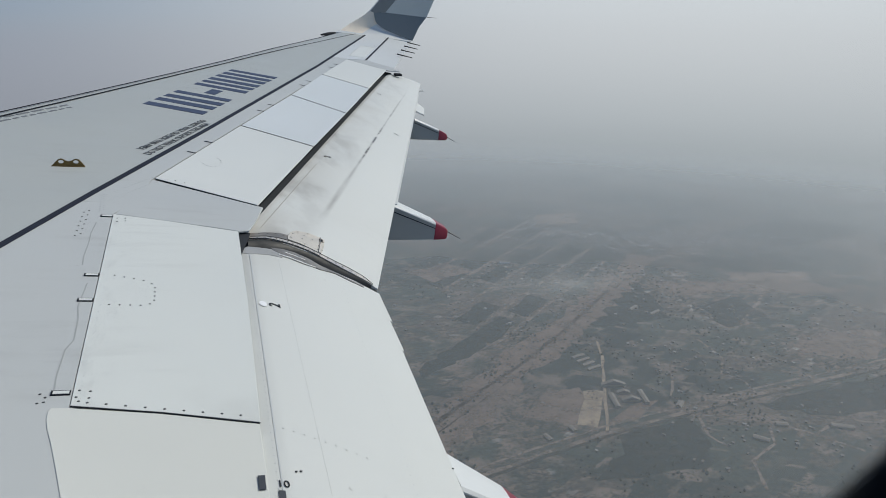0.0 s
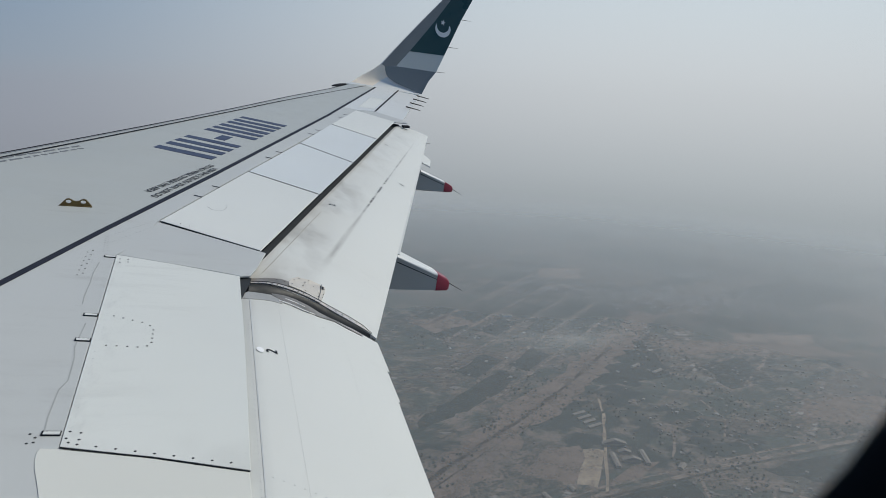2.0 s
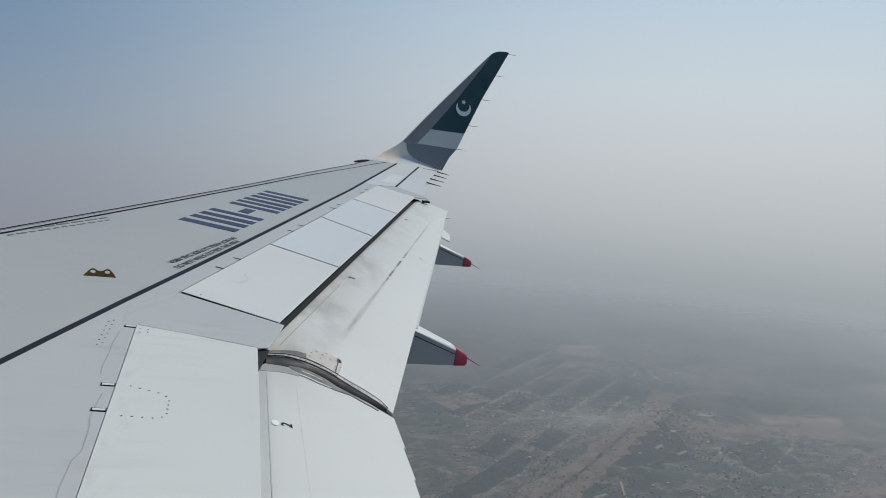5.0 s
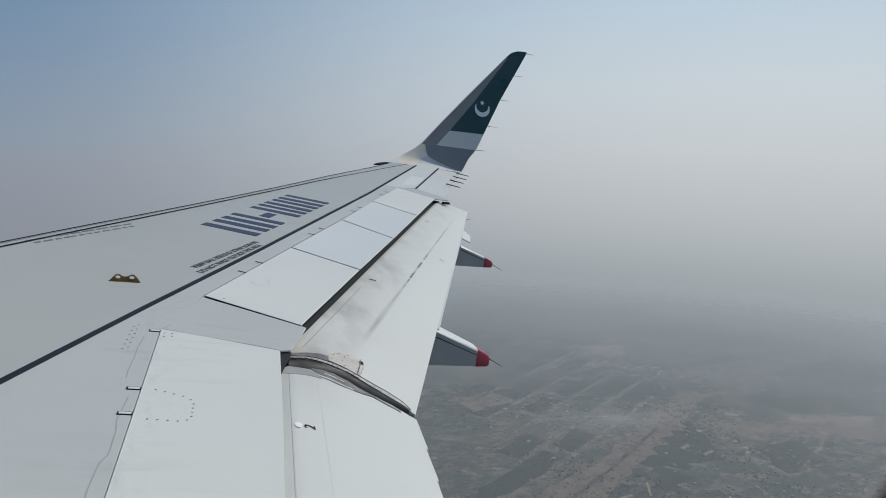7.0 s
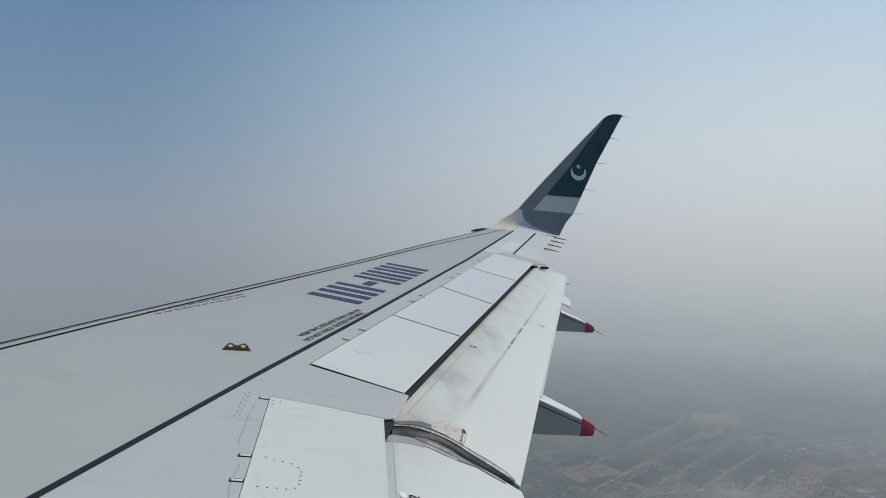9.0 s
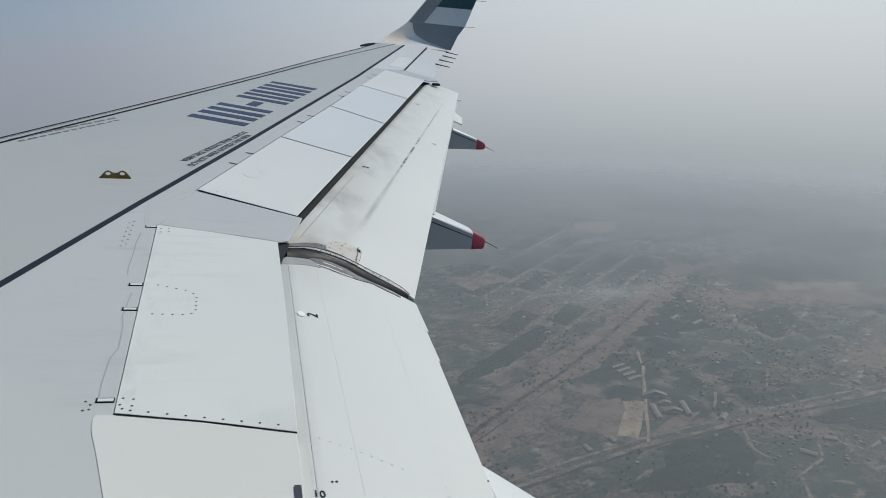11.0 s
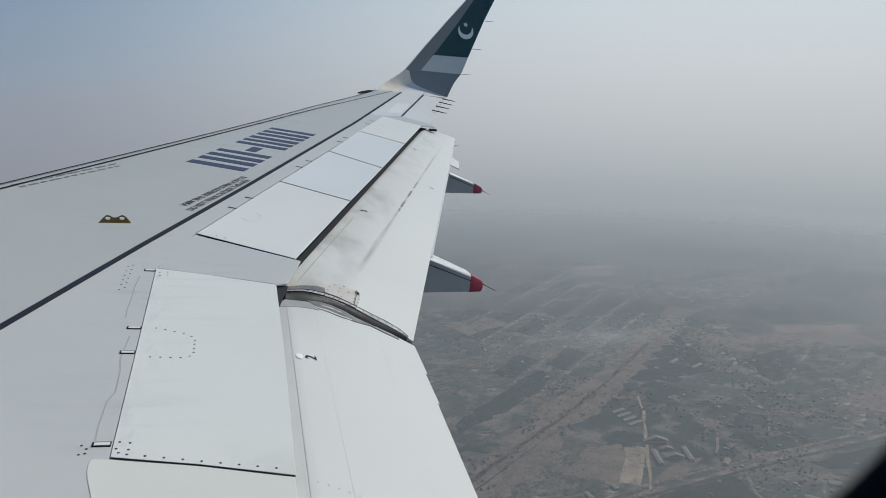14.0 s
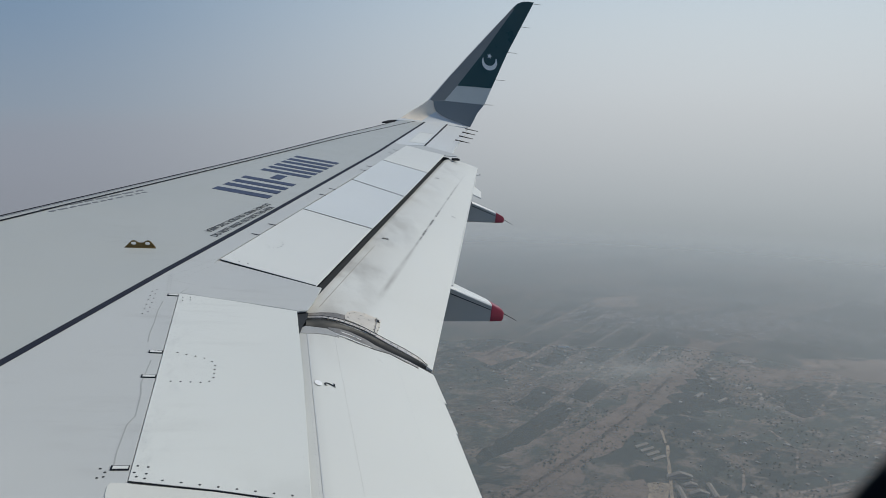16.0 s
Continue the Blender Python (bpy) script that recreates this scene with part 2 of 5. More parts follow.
M["stripe"] = plain("dark_stripe_paint", (0.030, 0.034, 0.048), 0.7, vary=0.25, scale=3, shine=0.12)
M["letter"] = plain("blue_marking_paint", (0.072, 0.092, 0.15), 0.6, vary=0.15, scale=4, shine=0.2)
M["ink"] = plain("black_marking_paint", (0.020, 0.022, 0.028), 0.7, shine=0.1)
M["stencil"] = plain("faded_stencil_paint", (0.07, 0.076, 0.088), 0.7, shine=0.15)
M["faded"] = plain("very_faded_stencil", (0.20, 0.21, 0.225), 0.7, shine=0.2)
M["seam"] = plain("dark_seam_sealant", (0.022, 0.023, 0.028), 0.8, shine=0.1)
M["brown_seam"] = plain("brown_seam_sealant", (0.36, 0.33, 0.29), 0.7, shine=0.2)
M["faint"] = plain("faint_seam", (0.655, 0.665, 0.64), 0.6)
M["sealant"] = plain("grey_sealant", (0.40, 0.41, 0.40), 0.6)
# black that stands for the shade inside coves and gaps
M["black"] = plain("black_gap_shade", (0.045, 0.049, 0.055), 0.8, shine=0.1)
M["rivet"] = plain("fastener_heads", (0.06, 0.063, 0.066), 0.6, shine=0.2)
M["rivet_soft"] = plain("painted_fastener_heads", (0.52, 0.535, 0.54), 0.5)
M["dull_rivet"] = plain("dull_fastener_heads", (0.33, 0.34, 0.34), 0.6, shine=0.2)
M["metal"] = plain("bare_aluminium", (0.60, 0.555, 0.50), 0.36, 0.55, 0.45, 6, 0.005)
M["rub_metal"] = plain("polished_bare_aluminium", (0.66, 0.60, 0.515), 0.36, 0.25, 0.2, 7, 0.004)
M["worn_metal"] = plain("worn_grey_metal", (0.25, 0.228, 0.202), 0.40, 0.35, 0.75, 11, 0.01)
M["seal_metal"] = plain("dark_smooth_metal", (0.027, 0.030, 0.033), 0.5, 0.0, 0.4, 5, 0.01, 0.2)
M["pale_metal"] = plain("pale_scuffed_metal", (0.40, 0.395, 0.38), 0.45, 0.2, 0.2, 9, 0.03)
M["bright_metal"] = plain("scraped_bright_metal", (0.86, 0.80, 0.72), 0.3, 0.4, 0.1, 9, 0.03)
M["gold"] = plain("yellow_chromate_bracket", (0.17, 0.115, 0.04), 0.45, 0.5, 0.45, 30)
M["red"] = plain("red_fairing_tip", (0.25, 0.016, 0.042), 0.4, vary=0.2, scale=5)
M["fairing"] = plain("grey_fairing_paint", (0.42, 0.437, 0.425), 0.42, vary=0.07, scale=3)
M["fairing_top"] = plain("white_fairing_paint", (0.72, 0.735, 0.73), 0.4, vary=0.05, scale=3)
M["green"] = plain("dark_green_livery_paint", (0.020, 0.064, 0.066), 0.35, vary=0.12, scale=2)
M["band"] = plain("white_livery_band", (0.56, 0.59, 0.565), 0.4, vary=0.05, scale=3)
M["blue_grey"] = plain("blue_grey_livery_paint", (0.185, 0.212, 0.226), 0.4, vary=0.06, scale=2)
M["strip"] = plain("grey_leading_edge_strip", (0.232, 0.243, 0.236), 0.42, 0.1, vary=0.08, scale=3)
M["emblem"] = plain("white_emblem_paint", (0.72, 0.75, 0.74), 0.45, vary=0.05)
# tip's metal front: the sun's warm brightness is put into its pale colour
M["tip_metal"] = plain("pale_sunlit_metal", (0.90, 0.80, 0.66), 0.3, 0.0, 0.06, 4)
M["spot"] = plain("white_spot_paint", (0.9, 0.9, 0.9), 0.4, vary=0.03)
M["wick"] = plain("black_static_wick", (0.02, 0.02, 0.022), 0.6)
M["cabin"] = plain("dark_cabin_plastic", (0.10, 0.105, 0.115), 0.6, vary=0.08, scale=9)
M["fuselage"] = plain("white_fuselage_paint", (0.72, 0.73, 0.73), 0.4, vary=0.05, scale=2)


def pane_material():
    n = Nodes("scratched_window_pane")
    t = n.t
    clear, gloss = t.nodes.new("ShaderNodeBsdfTransparent"), t.nodes.new("ShaderNodeBsdfGlossy")
    gloss.inputs["Roughness"].default_value = 0.03
    fres = t.nodes.new("ShaderNodeFresnel")
    fres.inputs[0].default_value = 1.25
    mixer = t.nodes.new("ShaderNodeMixShader")
    t.links.new(fres.outputs[0], mixer.inputs[0])
    t.links.new(clear.outputs[0], mixer.inputs[1])
    t.links.new(gloss.outputs[0], mixer.inputs[2])
    t.links.new(mixer.outputs[0], t.nodes["Material Output"].inputs[0])
    return n.m


M["pane"] = pane_material()

# ---- building helpers ----
TILT = 7.0                                  # the wing's upper side falls towards the tail
AIR = pose(0, 0, 0, 0, TILT, 0)             # the aircraft's axes: X aft, Y outboard, Z up
RISE = math.tan(radians(6.0))


def top(y):
    """Height of the wing's upper side at a station."""
    return RISE * (y - 1.975)


def thing(name, label, category, group="", kind="", m=None):
    ob = new(name)
    ob.matrix_world = AIR if m is None else m
    ob.empty_display_size = 0.2
    return tagged(ob, label, category, group, kind)


def part(name, bm, material, parent=None, label="", smooth=False):
    me = bpy.data.meshes.new(name)
    bm.to_mesh(me)
    bm.free()
    me.materials.append(material)
    if smooth:
        for p in me.polygons:
            p.use_smooth = True
    ob = new(name, me)
    if parent is not None:
        ob.parent = parent
    if label:
        tagged(ob, label)
    return ob


def smooth_by(ob, degrees=35):
    for p in ob.data.polygons:
        p.use_smooth = True
    ob.data.set_sharp_from_angle(angle=radians(degrees))
    return ob


def add_prism(bm, ring_top, ring_low):
    """A closed body between two rings of points."""
    a = [bm.verts.new(p) for p in ring_top]
    b = [bm.verts.new(p) for p in ring_low]
    bm.faces.new(a)
    bm.faces.new(list(reversed(b)))
    n = len(a)
    for i in range(n):
        j = (i + 1) % n
        bm.faces.new((a[j], a[i], b[i], b[j]))
    return a


def ccw(poly):
    s = sum(p[0] * q[1] - q[0] * p[1] for p, q in zip(poly, poly[1:] + poly[:1]))
    return poly if s > 0 else list(reversed(poly))


def slab(poly, lift=0.0, thick=0.03, edge=0.004, drop=None):
    """A panel in the wing's upper side with the outline poly of (x, y); drop(x, y) lowers it."""
    bm = bmesh.new()
    poly = ccw(poly)
    low = drop or (lambda x, y: 0.0)
    up = [(x, y, top(y) + lift + low(x, y)) for x, y in poly]
    dn = [(x, y, h - thick) for x, y, h in up]
    add_prism(bm, up, dn)
    if edge:
        rim = [e for e in bm.edges if all(abs(v.co.z - (top(v.co.y) + lift + low(v.co.x, v.co.y))) < 1e-5 for v in e.verts)]
        bmesh.ops.bevel(bm, geom=rim, offset=edge, segments=1, affect="EDGES")
    bmesh.ops.recalc_face_normals(bm, faces=bm.faces)
    return bm


def loft(sections, closed=True, caps=True):
    bm = bmesh.new()
    rings = [[bm.verts.new(p) for p in s] for s in sections]
    n = len(rings[0])
    for r, q in zip(rings, rings[1:]):
        for i in range(n if closed else n - 1):
            j = (i + 1) % n
            bm.faces.new((r[i], r[j], q[j], q[i]))
    if caps and closed:
        bm.faces.new(list(reversed(rings[0])))
        bm.faces.new(rings[-1])
    bmesh.ops.recalc_face_normals(bm, faces=bm.faces)
    return bm


def line_strip(points, width, lift=0.003, surf=None, thick=0.003):
    """A painted line along points of (x, y) on the wing."""
    bm = bmesh.new()
    surf = surf or (lambda x, y: top(y))
    pts = [Vector(p) for p in points]
    left, right = [], []
    for i, p in enumerate(pts):
        d = (pts[min(i + 1, len(pts) - 1)] - pts[max(i - 1, 0)]).normalized()
        n = Vector((-d.y, d.x)) * width / 2
        left.append(p + n)
        right.append(p - n)
    up = [(q.x, q.y, surf(q.x, q.y) + lift) for q in left] + [(q.x, q.y, surf(q.x, q.y) + lift) for q in reversed(right)]
    for i in range(len(pts) - 1):
        quad = [left[i], left[i + 1], right[i + 1], right[i]]
        ring = [(q.x, q.y, surf(q.x, q.y) + lift) for q in quad]
        add_prism(bm, ring, [(a, b, c - thick) for a, b, c in ring])
    bmesh.ops.recalc_face_normals(bm, faces=bm.faces)
    return bm


def along(a, b, n):
    return [(a[0] + (b[0] - a[0]) * i / max(1, n - 1), a[1] + (b[1] - a[1]) * i / max(1, n - 1)) for i in range(n)]


def dots(points, radius, lift=0.002, surf=None, sides=8):
    """Fastener heads: low domes at points of (x, y)."""
    bm = bmesh.new()
    surf = surf or (lambda x, y: top(y))
    for x, y in points:
        h = surf(x, y) + lift
        ring = [bm.verts.new((x + radius * math.cos(k * 2 * math.pi / sides), y + radius * math.sin(k * 2 * math.pi / sides),
                              surf(x + radius * math.cos(k * 2 * math.pi / sides), y + radius * math.sin(k * 2 * math.pi / sides)) + lift * 0.4)) for k in range(sides)]
        mid = bm.verts.new((x, y, h))
        for k in range(sides):
            bm.faces.new((ring[k], ring[(k + 1) % sides], mid))
    return bm


def box(bm, lo, hi):
    x0, y0, z0 = lo
    x1, y1, z1 = hi
    add_prism(bm, [(x0, y0, z1), (x1, y0, z1), (x1, y1, z1), (x0, y1, z1)], [(x0, y0, z0), (x1, y0, z0), (x1, y1, z0), (x0, y1, z0)])


# ---- wing ----
wing = thing("aircraft_wing", "light grey airliner wing with extended flaps and upturned tip", "wing")

SPAN = [1.95, 3.0, 4.0, 5.0, 6.0, 6.8, 7.6, 8.4, 9.3, 10.2, 11.1, 12.0, 12.9, 13.8, 14.7, 15.6, 16.3, 16.9, 17.05]


def lead(y):
    """The crest of the leading edge."""
    bow = 0.112 * math.sin(math.pi * min(1, max(0, (y - 7.9) / 8.6)))
    k = min(1, max(0, (y - 13.4) / 2.8))
    return 3.532 + 0.498 * (y - 8.334) + bow + 0.11 * k * k * (3 - 2 * k)


def seam(y):
    """The gap behind the slats, which leaves the edge towards the tip."""
    out = max(0.0, y - 13.3)
    return 3.532 + 0.498 * (y - 8.334) + 0.112 * math.sin(math.pi * min(1, max(0, (y - 7.9) / 8.6))) + 0.085 + 0.004 * (16 - y) + 0.03 * min(1, max(0, (y - 11) / 2)) + 0.088 * out


def rear(y):
    """The dark line behind the wing box."""
    pts = [(1.95, 2.72), (5.804, 4.212), (6.802, 4.598), (8.535, 5.290), (12.592, 6.858), (17.316, 8.570)]
    for (a, xa), (b, xb) in zip(pts, pts[1:]):
        if y <= b:
            return xa + (xb - xa) * (y - a) / (b - a)
    return 8.570


def hinge(y):
    """The front edge of the outer spoilers."""
    return 4.927 + 0.3965 * (y - 7.121)


def spoiler_end(y):
    """The rear edge of the outer spoilers."""
    return 5.62 + 0.382 * (y - 6.64)


def flap_te(y):
    return 6.43 + 0.318 * (y - 6.39)


def box_section(y):
    xl, xr = lead(y), rear(y) + 0.01
    c = xr - xl
    h = top(y)
    t = max(0.12, 0.42 - 0.02 * (y - 2))
    pts = [(xr, h), (xl + 0.55 * c, h + 0.004), (xl + 0.25 * c, h + 0.004), (xl + 0.13, h), (xl + 0.05, h - 0.002), (xl, h - 0.008),
           (xl - 0.05, h - 0.03), (xl - 0.09, h - 0.07), (xl - 0.10, h - 0.11), (xl - 0.06, h - 0.16), (xl + 0.1, h - 0.21), (xl + 0.5 * c, h - t), (xr, h - t * 0.85)]
    return [(x, y, zz) for x, zz in pts]


smooth_by(part("wing_box", loft([box_section(y) for y in SPAN]), M["grey_skin"], wing, "light grey upper wing skin"))
part("slat_seam", line_strip([(seam(y), y) for y in SPAN if 4.5 < y < 17.0], 0.020, 0.0065), M["seam"], wing, "dark slat gap line")
part("slat_edge", line_strip([(lead(y) + 0.012, y) for y in SPAN if 4.5 < y < 16.5], 0.016, 0.005), M["seam"], wing)
part("spar_line", line_strip([(rear(y), y) for y in (1.95, 4.0, 5.804, 6.802, 8.535, 10.5, 12.592, 15.0, 17.2)], 0.042, 0.0045), M["stripe"], wing, "dark painted line along the rear spar")

# the shroud strip between the dark line and the spoilers, one piece inboard and one outboard
part("shroud_inboard", slab([(rear(1.95), 1.95), (rear(4.0), 4.0), (rear(5.8), 5.804), (rear(6.6), 6.6), (4.83, 6.62), (4.734, 6.406), (4.774, 4.44), (5.2, 4.2), (5.2, 1.95)], 0.0, 0.1, 0), M["shroud"], wing)
part("shroud_outboard", slab([(rear(6.6), 6.602), (rear(8.5), 8.5), (rear(12.59), 12.59), (rear(13.6), 13.6), (hinge(13.5) - 0.005, 13.5), (hinge(7.12) - 0.005, 7.12), (4.84, 6.62)], 0.0, 0.1, 0), M["shroud"], wing)
part("kink_panel", slab([(4.741, 6.415), (4.835, 6.63), (4.92, 7.10), (5.640, 6.652), (5.575, 6.39), (5.525, 6.235), (5.463, 6.212), (5.08, 6.328)], 0.001, 0.012), M["shroud"], wing, "grey fixed panel between the spoilers")
part("tip_panel", slab([(rear(13.6), 13.605), (rear(15.5), 15.5), (rear(17.1), 17.1), (8.96, 17.10), (7.775, 13.66), (7.44, 13.52)], 0.0, 0.06, 0), M["tip_white"], wing)
part("tip_patch", slab([(7.555, 13.90), (7.80, 13.88), (8.255, 15.20), (8.01, 15.25)], 0.003, 0.004, 0), M["white"], wing)
part("tip_joint", line_strip([(7.535, 13.86), (8.0, 15.27), (8.27, 15.22)], 0.008, 0.0035), M["faint"], wing)
part("aileron", slab([(7.79, 13.66), (8.985, 17.09), (9.42, 16.93), (8.84, 15.30), (8.13, 13.20)], 0.0, 0.03, 0.004, lambda x, y: -0.06 * max(0, (x - 7.79 - 0.348 * (y - 13.66)))), M["tip_white"], wing, "white aileron behind a dark hinge gap")
part("aileron_shroud", slab([(7.45, 13.51), (7.785, 13.65), (8.13, 13.19), (8.16, 12.93), (7.96, 12.88)], -0.001, 0.014), M["shroud"], wing)
part("aileron_gap", line_strip([(7.775, 13.64), (8.975, 17.12)], 0.03, 0.004), M["stripe"], wing)
# sheet under the panels, its shade put into a black colour
part("cove", slab([(4.70, 1.95), (4.70, 6.4), (4.9, 7.1), (7.42, 13.48), (8.1, 13.2), (8.02, 12.90), (5.68, 6.70), (5.60, 6.45), (5.43, 6.2), (5.43, 1.95)], -0.085, 0.02, 0), M["black"], wing, "cove sheet behind the spoilers, coloured black for its shade")
part("wing_root_panel", slab([(4.716, 4.437), (4.775, 4.43), (5.10, 4.37), (5.452, 4.281), (5.458, 3.9), (5.47, 1.96), (5.10, 1.96), (4.96, 3.3), (4.821, 3.946), (4.785, 4.088), (4.748, 4.228), (4.722, 4.315), (4.711, 4.369), (4.708, 4.415)], 0.003, 0.05, 0.0015), M["cream"], wing, "off-white fixed panel at the wing root")


part("panel_gap", line_strip([(4.778, 4.440), (5.10, 4.377), (5.455, 4.287)], 0.006, 0.0045), M["ink"], wing)


# spoilers
def spoiler(corners, dome, fittings, paint_=None):
    ob = part("spoiler", slab(corners, 0.004, 0.009, 0.0015), M["worn_white"] if dome else paint_ or M["white"], wing, "closed white spoiler panel")
    for x, y in fittings:
        bm = slab([(x - 0.066, y - 0.014), (x + 0.002, y - 0.014), (x + 0.002, y + 0.016), (x - 0.066, y + 0.016)], 0.0042, 0.004, 0)
        part("hinge_slot", bm, M["ink"], ob)
        part("hinge_pin", slab([(x - 0.059, y - 0.0085), (x - 0.002, y - 0.0085), (x - 0.002, y + 0.0105), (x - 0.059, y + 0.0105)], 0.0055, 0.002, 0), M["white"], ob)
    return ob


spoiler([(4.738, 6.404), (5.08, 6.316), (5.459, 6.200), (5.464, 5.3), (5.456, 4.292), (5.1, 4.382), (4.777, 4.445)], True, [(4.738, 6.37), (4.75, 5.56), (4.755, 5.29), (4.765, 4.53)])
JOINT = [((4.935, 7.112), (5.625, 6.66)), ((5.598, 8.78), (6.216, 8.238)), ((6.232, 10.365), (6.764, 9.68)), ((6.814, 11.895), (7.346, 11.237)), ((7.435, 13.47), (7.954, 12.86))]
JOINT = [(a, tuple(Vector(b) + (Vector(a) - Vector(b)).normalized() * 0.026)) for a, b in JOINT]
for i, ((a, b), (c, d)) in enumerate(zip(JOINT, JOINT[1:])):
    v = (Vector(c) - Vector(a)).normalized() * 0.009
    sp = spoiler([(a[0] + v.x, a[1] + v.y), (c[0] - v.x, c[1] - v.y), (d[0] - v.x, d[1] - v.y), (b[0] + v.x, b[1] + v.y)], False, [], M["sky_tinted_white"] if i in (1, 2) else None)
    for k in (0.42, 0.62):
        x, y = a[0] + (c[0] - a[0]) * k, a[1] + (c[1] - a[1]) * k
        part("hinge_slot", slab([(x - 0.075, y + 0.01), (x - 0.01, y - 0.02), (x - 0.005, y - 0.005), (x - 0.07, y + 0.025)], 0.004, 0.003, 0), M["stencil"], sp)

for i, (a, b) in enumerate(JOINT[:4]):
    part("spoiler_gap", line_strip([a, b], 0.02 if i else 0.008, 0.0046 if i else 0.0032), M["seam"], wing)
part("sealant_line", line_strip([(4.66, 6.27), (4.651, 6.108), (4.656, 5.957), (4.654, 5.781), (4.661, 5.682)], 0.006, 0.0008), M["sealant"], wing)
part("sealant_line", line_strip([(4.709, 5.469), (4.70, 5.221), (4.716, 5.12), (4.724, 4.922), (4.702, 4.847), (4.70, 4.649), (4.706, 4.557)], 0.006, 0.0008), M["sealant"], wing)

# ---- flaps ----
def inner_surf(x, y):
    """Upper side of the inner flap."""
    u = x - 5.48
    if u < 0:
        return top(y) - 0.042 - 0.8 * u * u
    return top(y) - 0.042 - 0.183 * u - 0.197 * u * u


def inner_te(y):
    """The stepped rear edge of the inner flap."""
    return 6.372 if y > 5.755 else (6.356 if y > 5.40 else 6.343 - 0.024 * (5.40 - y))


def inner_section(y, end=False):
    te = inner_te(y)
    xs = [5.36, 5.42, 5.48, 5.56, 5.64, 5.75, 5.90, 6.05, 6.20, te]
    off = lambda x: 0.0 if not end else (-0.115 if x < 5.57 else (-0.03 if x < 5.66 else 0.0))
    up = [(x, y + off(x), inner_surf(x, y + off(x))) for x in xs]
    lo = [(te, y, inner_surf(te, y) - 0.012), (6.0, y, inner_surf(6.0, y) - 0.07), (5.6, y + off(5.5), inner_surf(5.6, y) - 0.16), (5.38, y + off(5.4), inner_surf(5.4, y) - 0.10)]
    return up + lo


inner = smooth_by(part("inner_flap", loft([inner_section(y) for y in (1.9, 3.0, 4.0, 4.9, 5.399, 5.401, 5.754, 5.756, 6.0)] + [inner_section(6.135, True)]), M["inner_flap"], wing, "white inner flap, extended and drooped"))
part("flap_seam", line_strip(along((5.512, 1.97), (5.517, 6.02), 6), 0.006, 0.002, inner_surf), M["rivet_soft"], inner)
part("flap_seam", line_strip(along((5.695, 1.97), (5.69, 6.12), 6), 0.003, 0.0002, inner_surf), M["faint"], inner)


def outer_surf(x, y):
    u = (x - spoiler_end(y))
    c = flap_te(y) - spoiler_end(y)
    s = u / c
    if u < 0.15:
        lip = 0.074 - 0.0015 * (y - 6.6)
        if u < 0.0:
            return top(y) - lip - 5.0 * u * u
        return top(y) - lip - (0.0905 - lip) * u / 0.15
    return top(y) - 0.062 - 0.149 * u - 0.272 * u * u


def outer_section(y, shift=0.0):
    a, b = spoiler_end(y) - 0.018 - 0.008 * (y - 6.6), flap_te(y)
    xs = [a, a + 0.02, a + 0.04, a + 0.06, a + 0.08, a + 0.10] + [a + (b - a) * k for k in (0.3, 0.45, 0.6, 0.75, 0.9, 1.0)]
    up = [(x, y, outer_surf(x, y)) for x in xs]
    lo = [(b, y, outer_surf(b, y) - 0.012), (a + 0.6 * (b - a), y, outer_surf(a + 0.6 * (b - a), y) - 0.07),
          (a + 0.25 * (b - a), y, outer_surf(a + 0.25 * (b - a), y) - 0.12), (a, y, outer_surf(a, y) - 0.09)]
    return up + lo


def skewed(y0, k):
    """A section of the outer flap, cut at a slant."""
    base = outer_section(y0)
    a = base[0][0]
    out = []
    for x, y, zz in base:
        yy = y + k * (x - a)
        out.append((x + 0.35 * (yy - y), yy, zz + RISE * (yy - y)))
    return out


outer = smooth_by(part("outer_flap", loft([outer_section(y) for y in (6.33, 7.2, 8.0, 9.0, 10.0, 11.0, 12.0, 12.7)] + [skewed(12.93, 0.45)]), M["outer_flap"], wing, "white outer flap, extended, with dark scuff marks"))
part("flap_tab", slab([(flap_te(7.9) - 0.01, 7.9), (flap_te(7.9) + 0.02, 7.9), (flap_te(12.4) + 0.015, 12.4), (flap_te(12.4) - 0.01, 12.4)], 0, 0.010, 0.002, lambda x, y: outer_surf(flap_te(y), y) - top(y) + 0.001), M["outer_flap"], outer)
part("flap_seam", line_strip([(spoiler_end(y) + 0.055, y) for y in (6.5, 7.0, 7.5, 8.0)], 0.0035, 0.002, outer_surf), M["brown_seam"], outer)
part("flap_tab", slab([(flap_te(11.4), 11.42), (flap_te(11.4) + 0.02, 11.38), (8.185, 11.46), (8.275, 11.79), (flap_te(11.85), 11.85)], 0, 0.02, 0.003, lambda x, y: outer_surf(x, y) - top(y) + 0.002), M["outer_flap"], outer)
part("flap_corner", slab([(flap_te(12.35), 12.35), (flap_te(12.35) + 0.09, 12.62), (flap_te(12.62) + 0.10, 12.70), (flap_te(12.75), 12.78)], 0, 0.02, 0.003, lambda x, y: outer_surf(flap_te(y), y) - top(y)), M["outer_flap"], outer)

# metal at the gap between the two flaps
# two added black sheets in place of the shade in the corner and gap
part("gap_cover", slab([(5.445, 6.262), (5.533, 6.25), (5.520, 6.16), (5.495, 6.064), (5.468, 5.94), (5.445, 5.92)], -0.022, 0.01, 0), M["black"], wing, "black sheet for the shade in the corner between spoiler and flap")
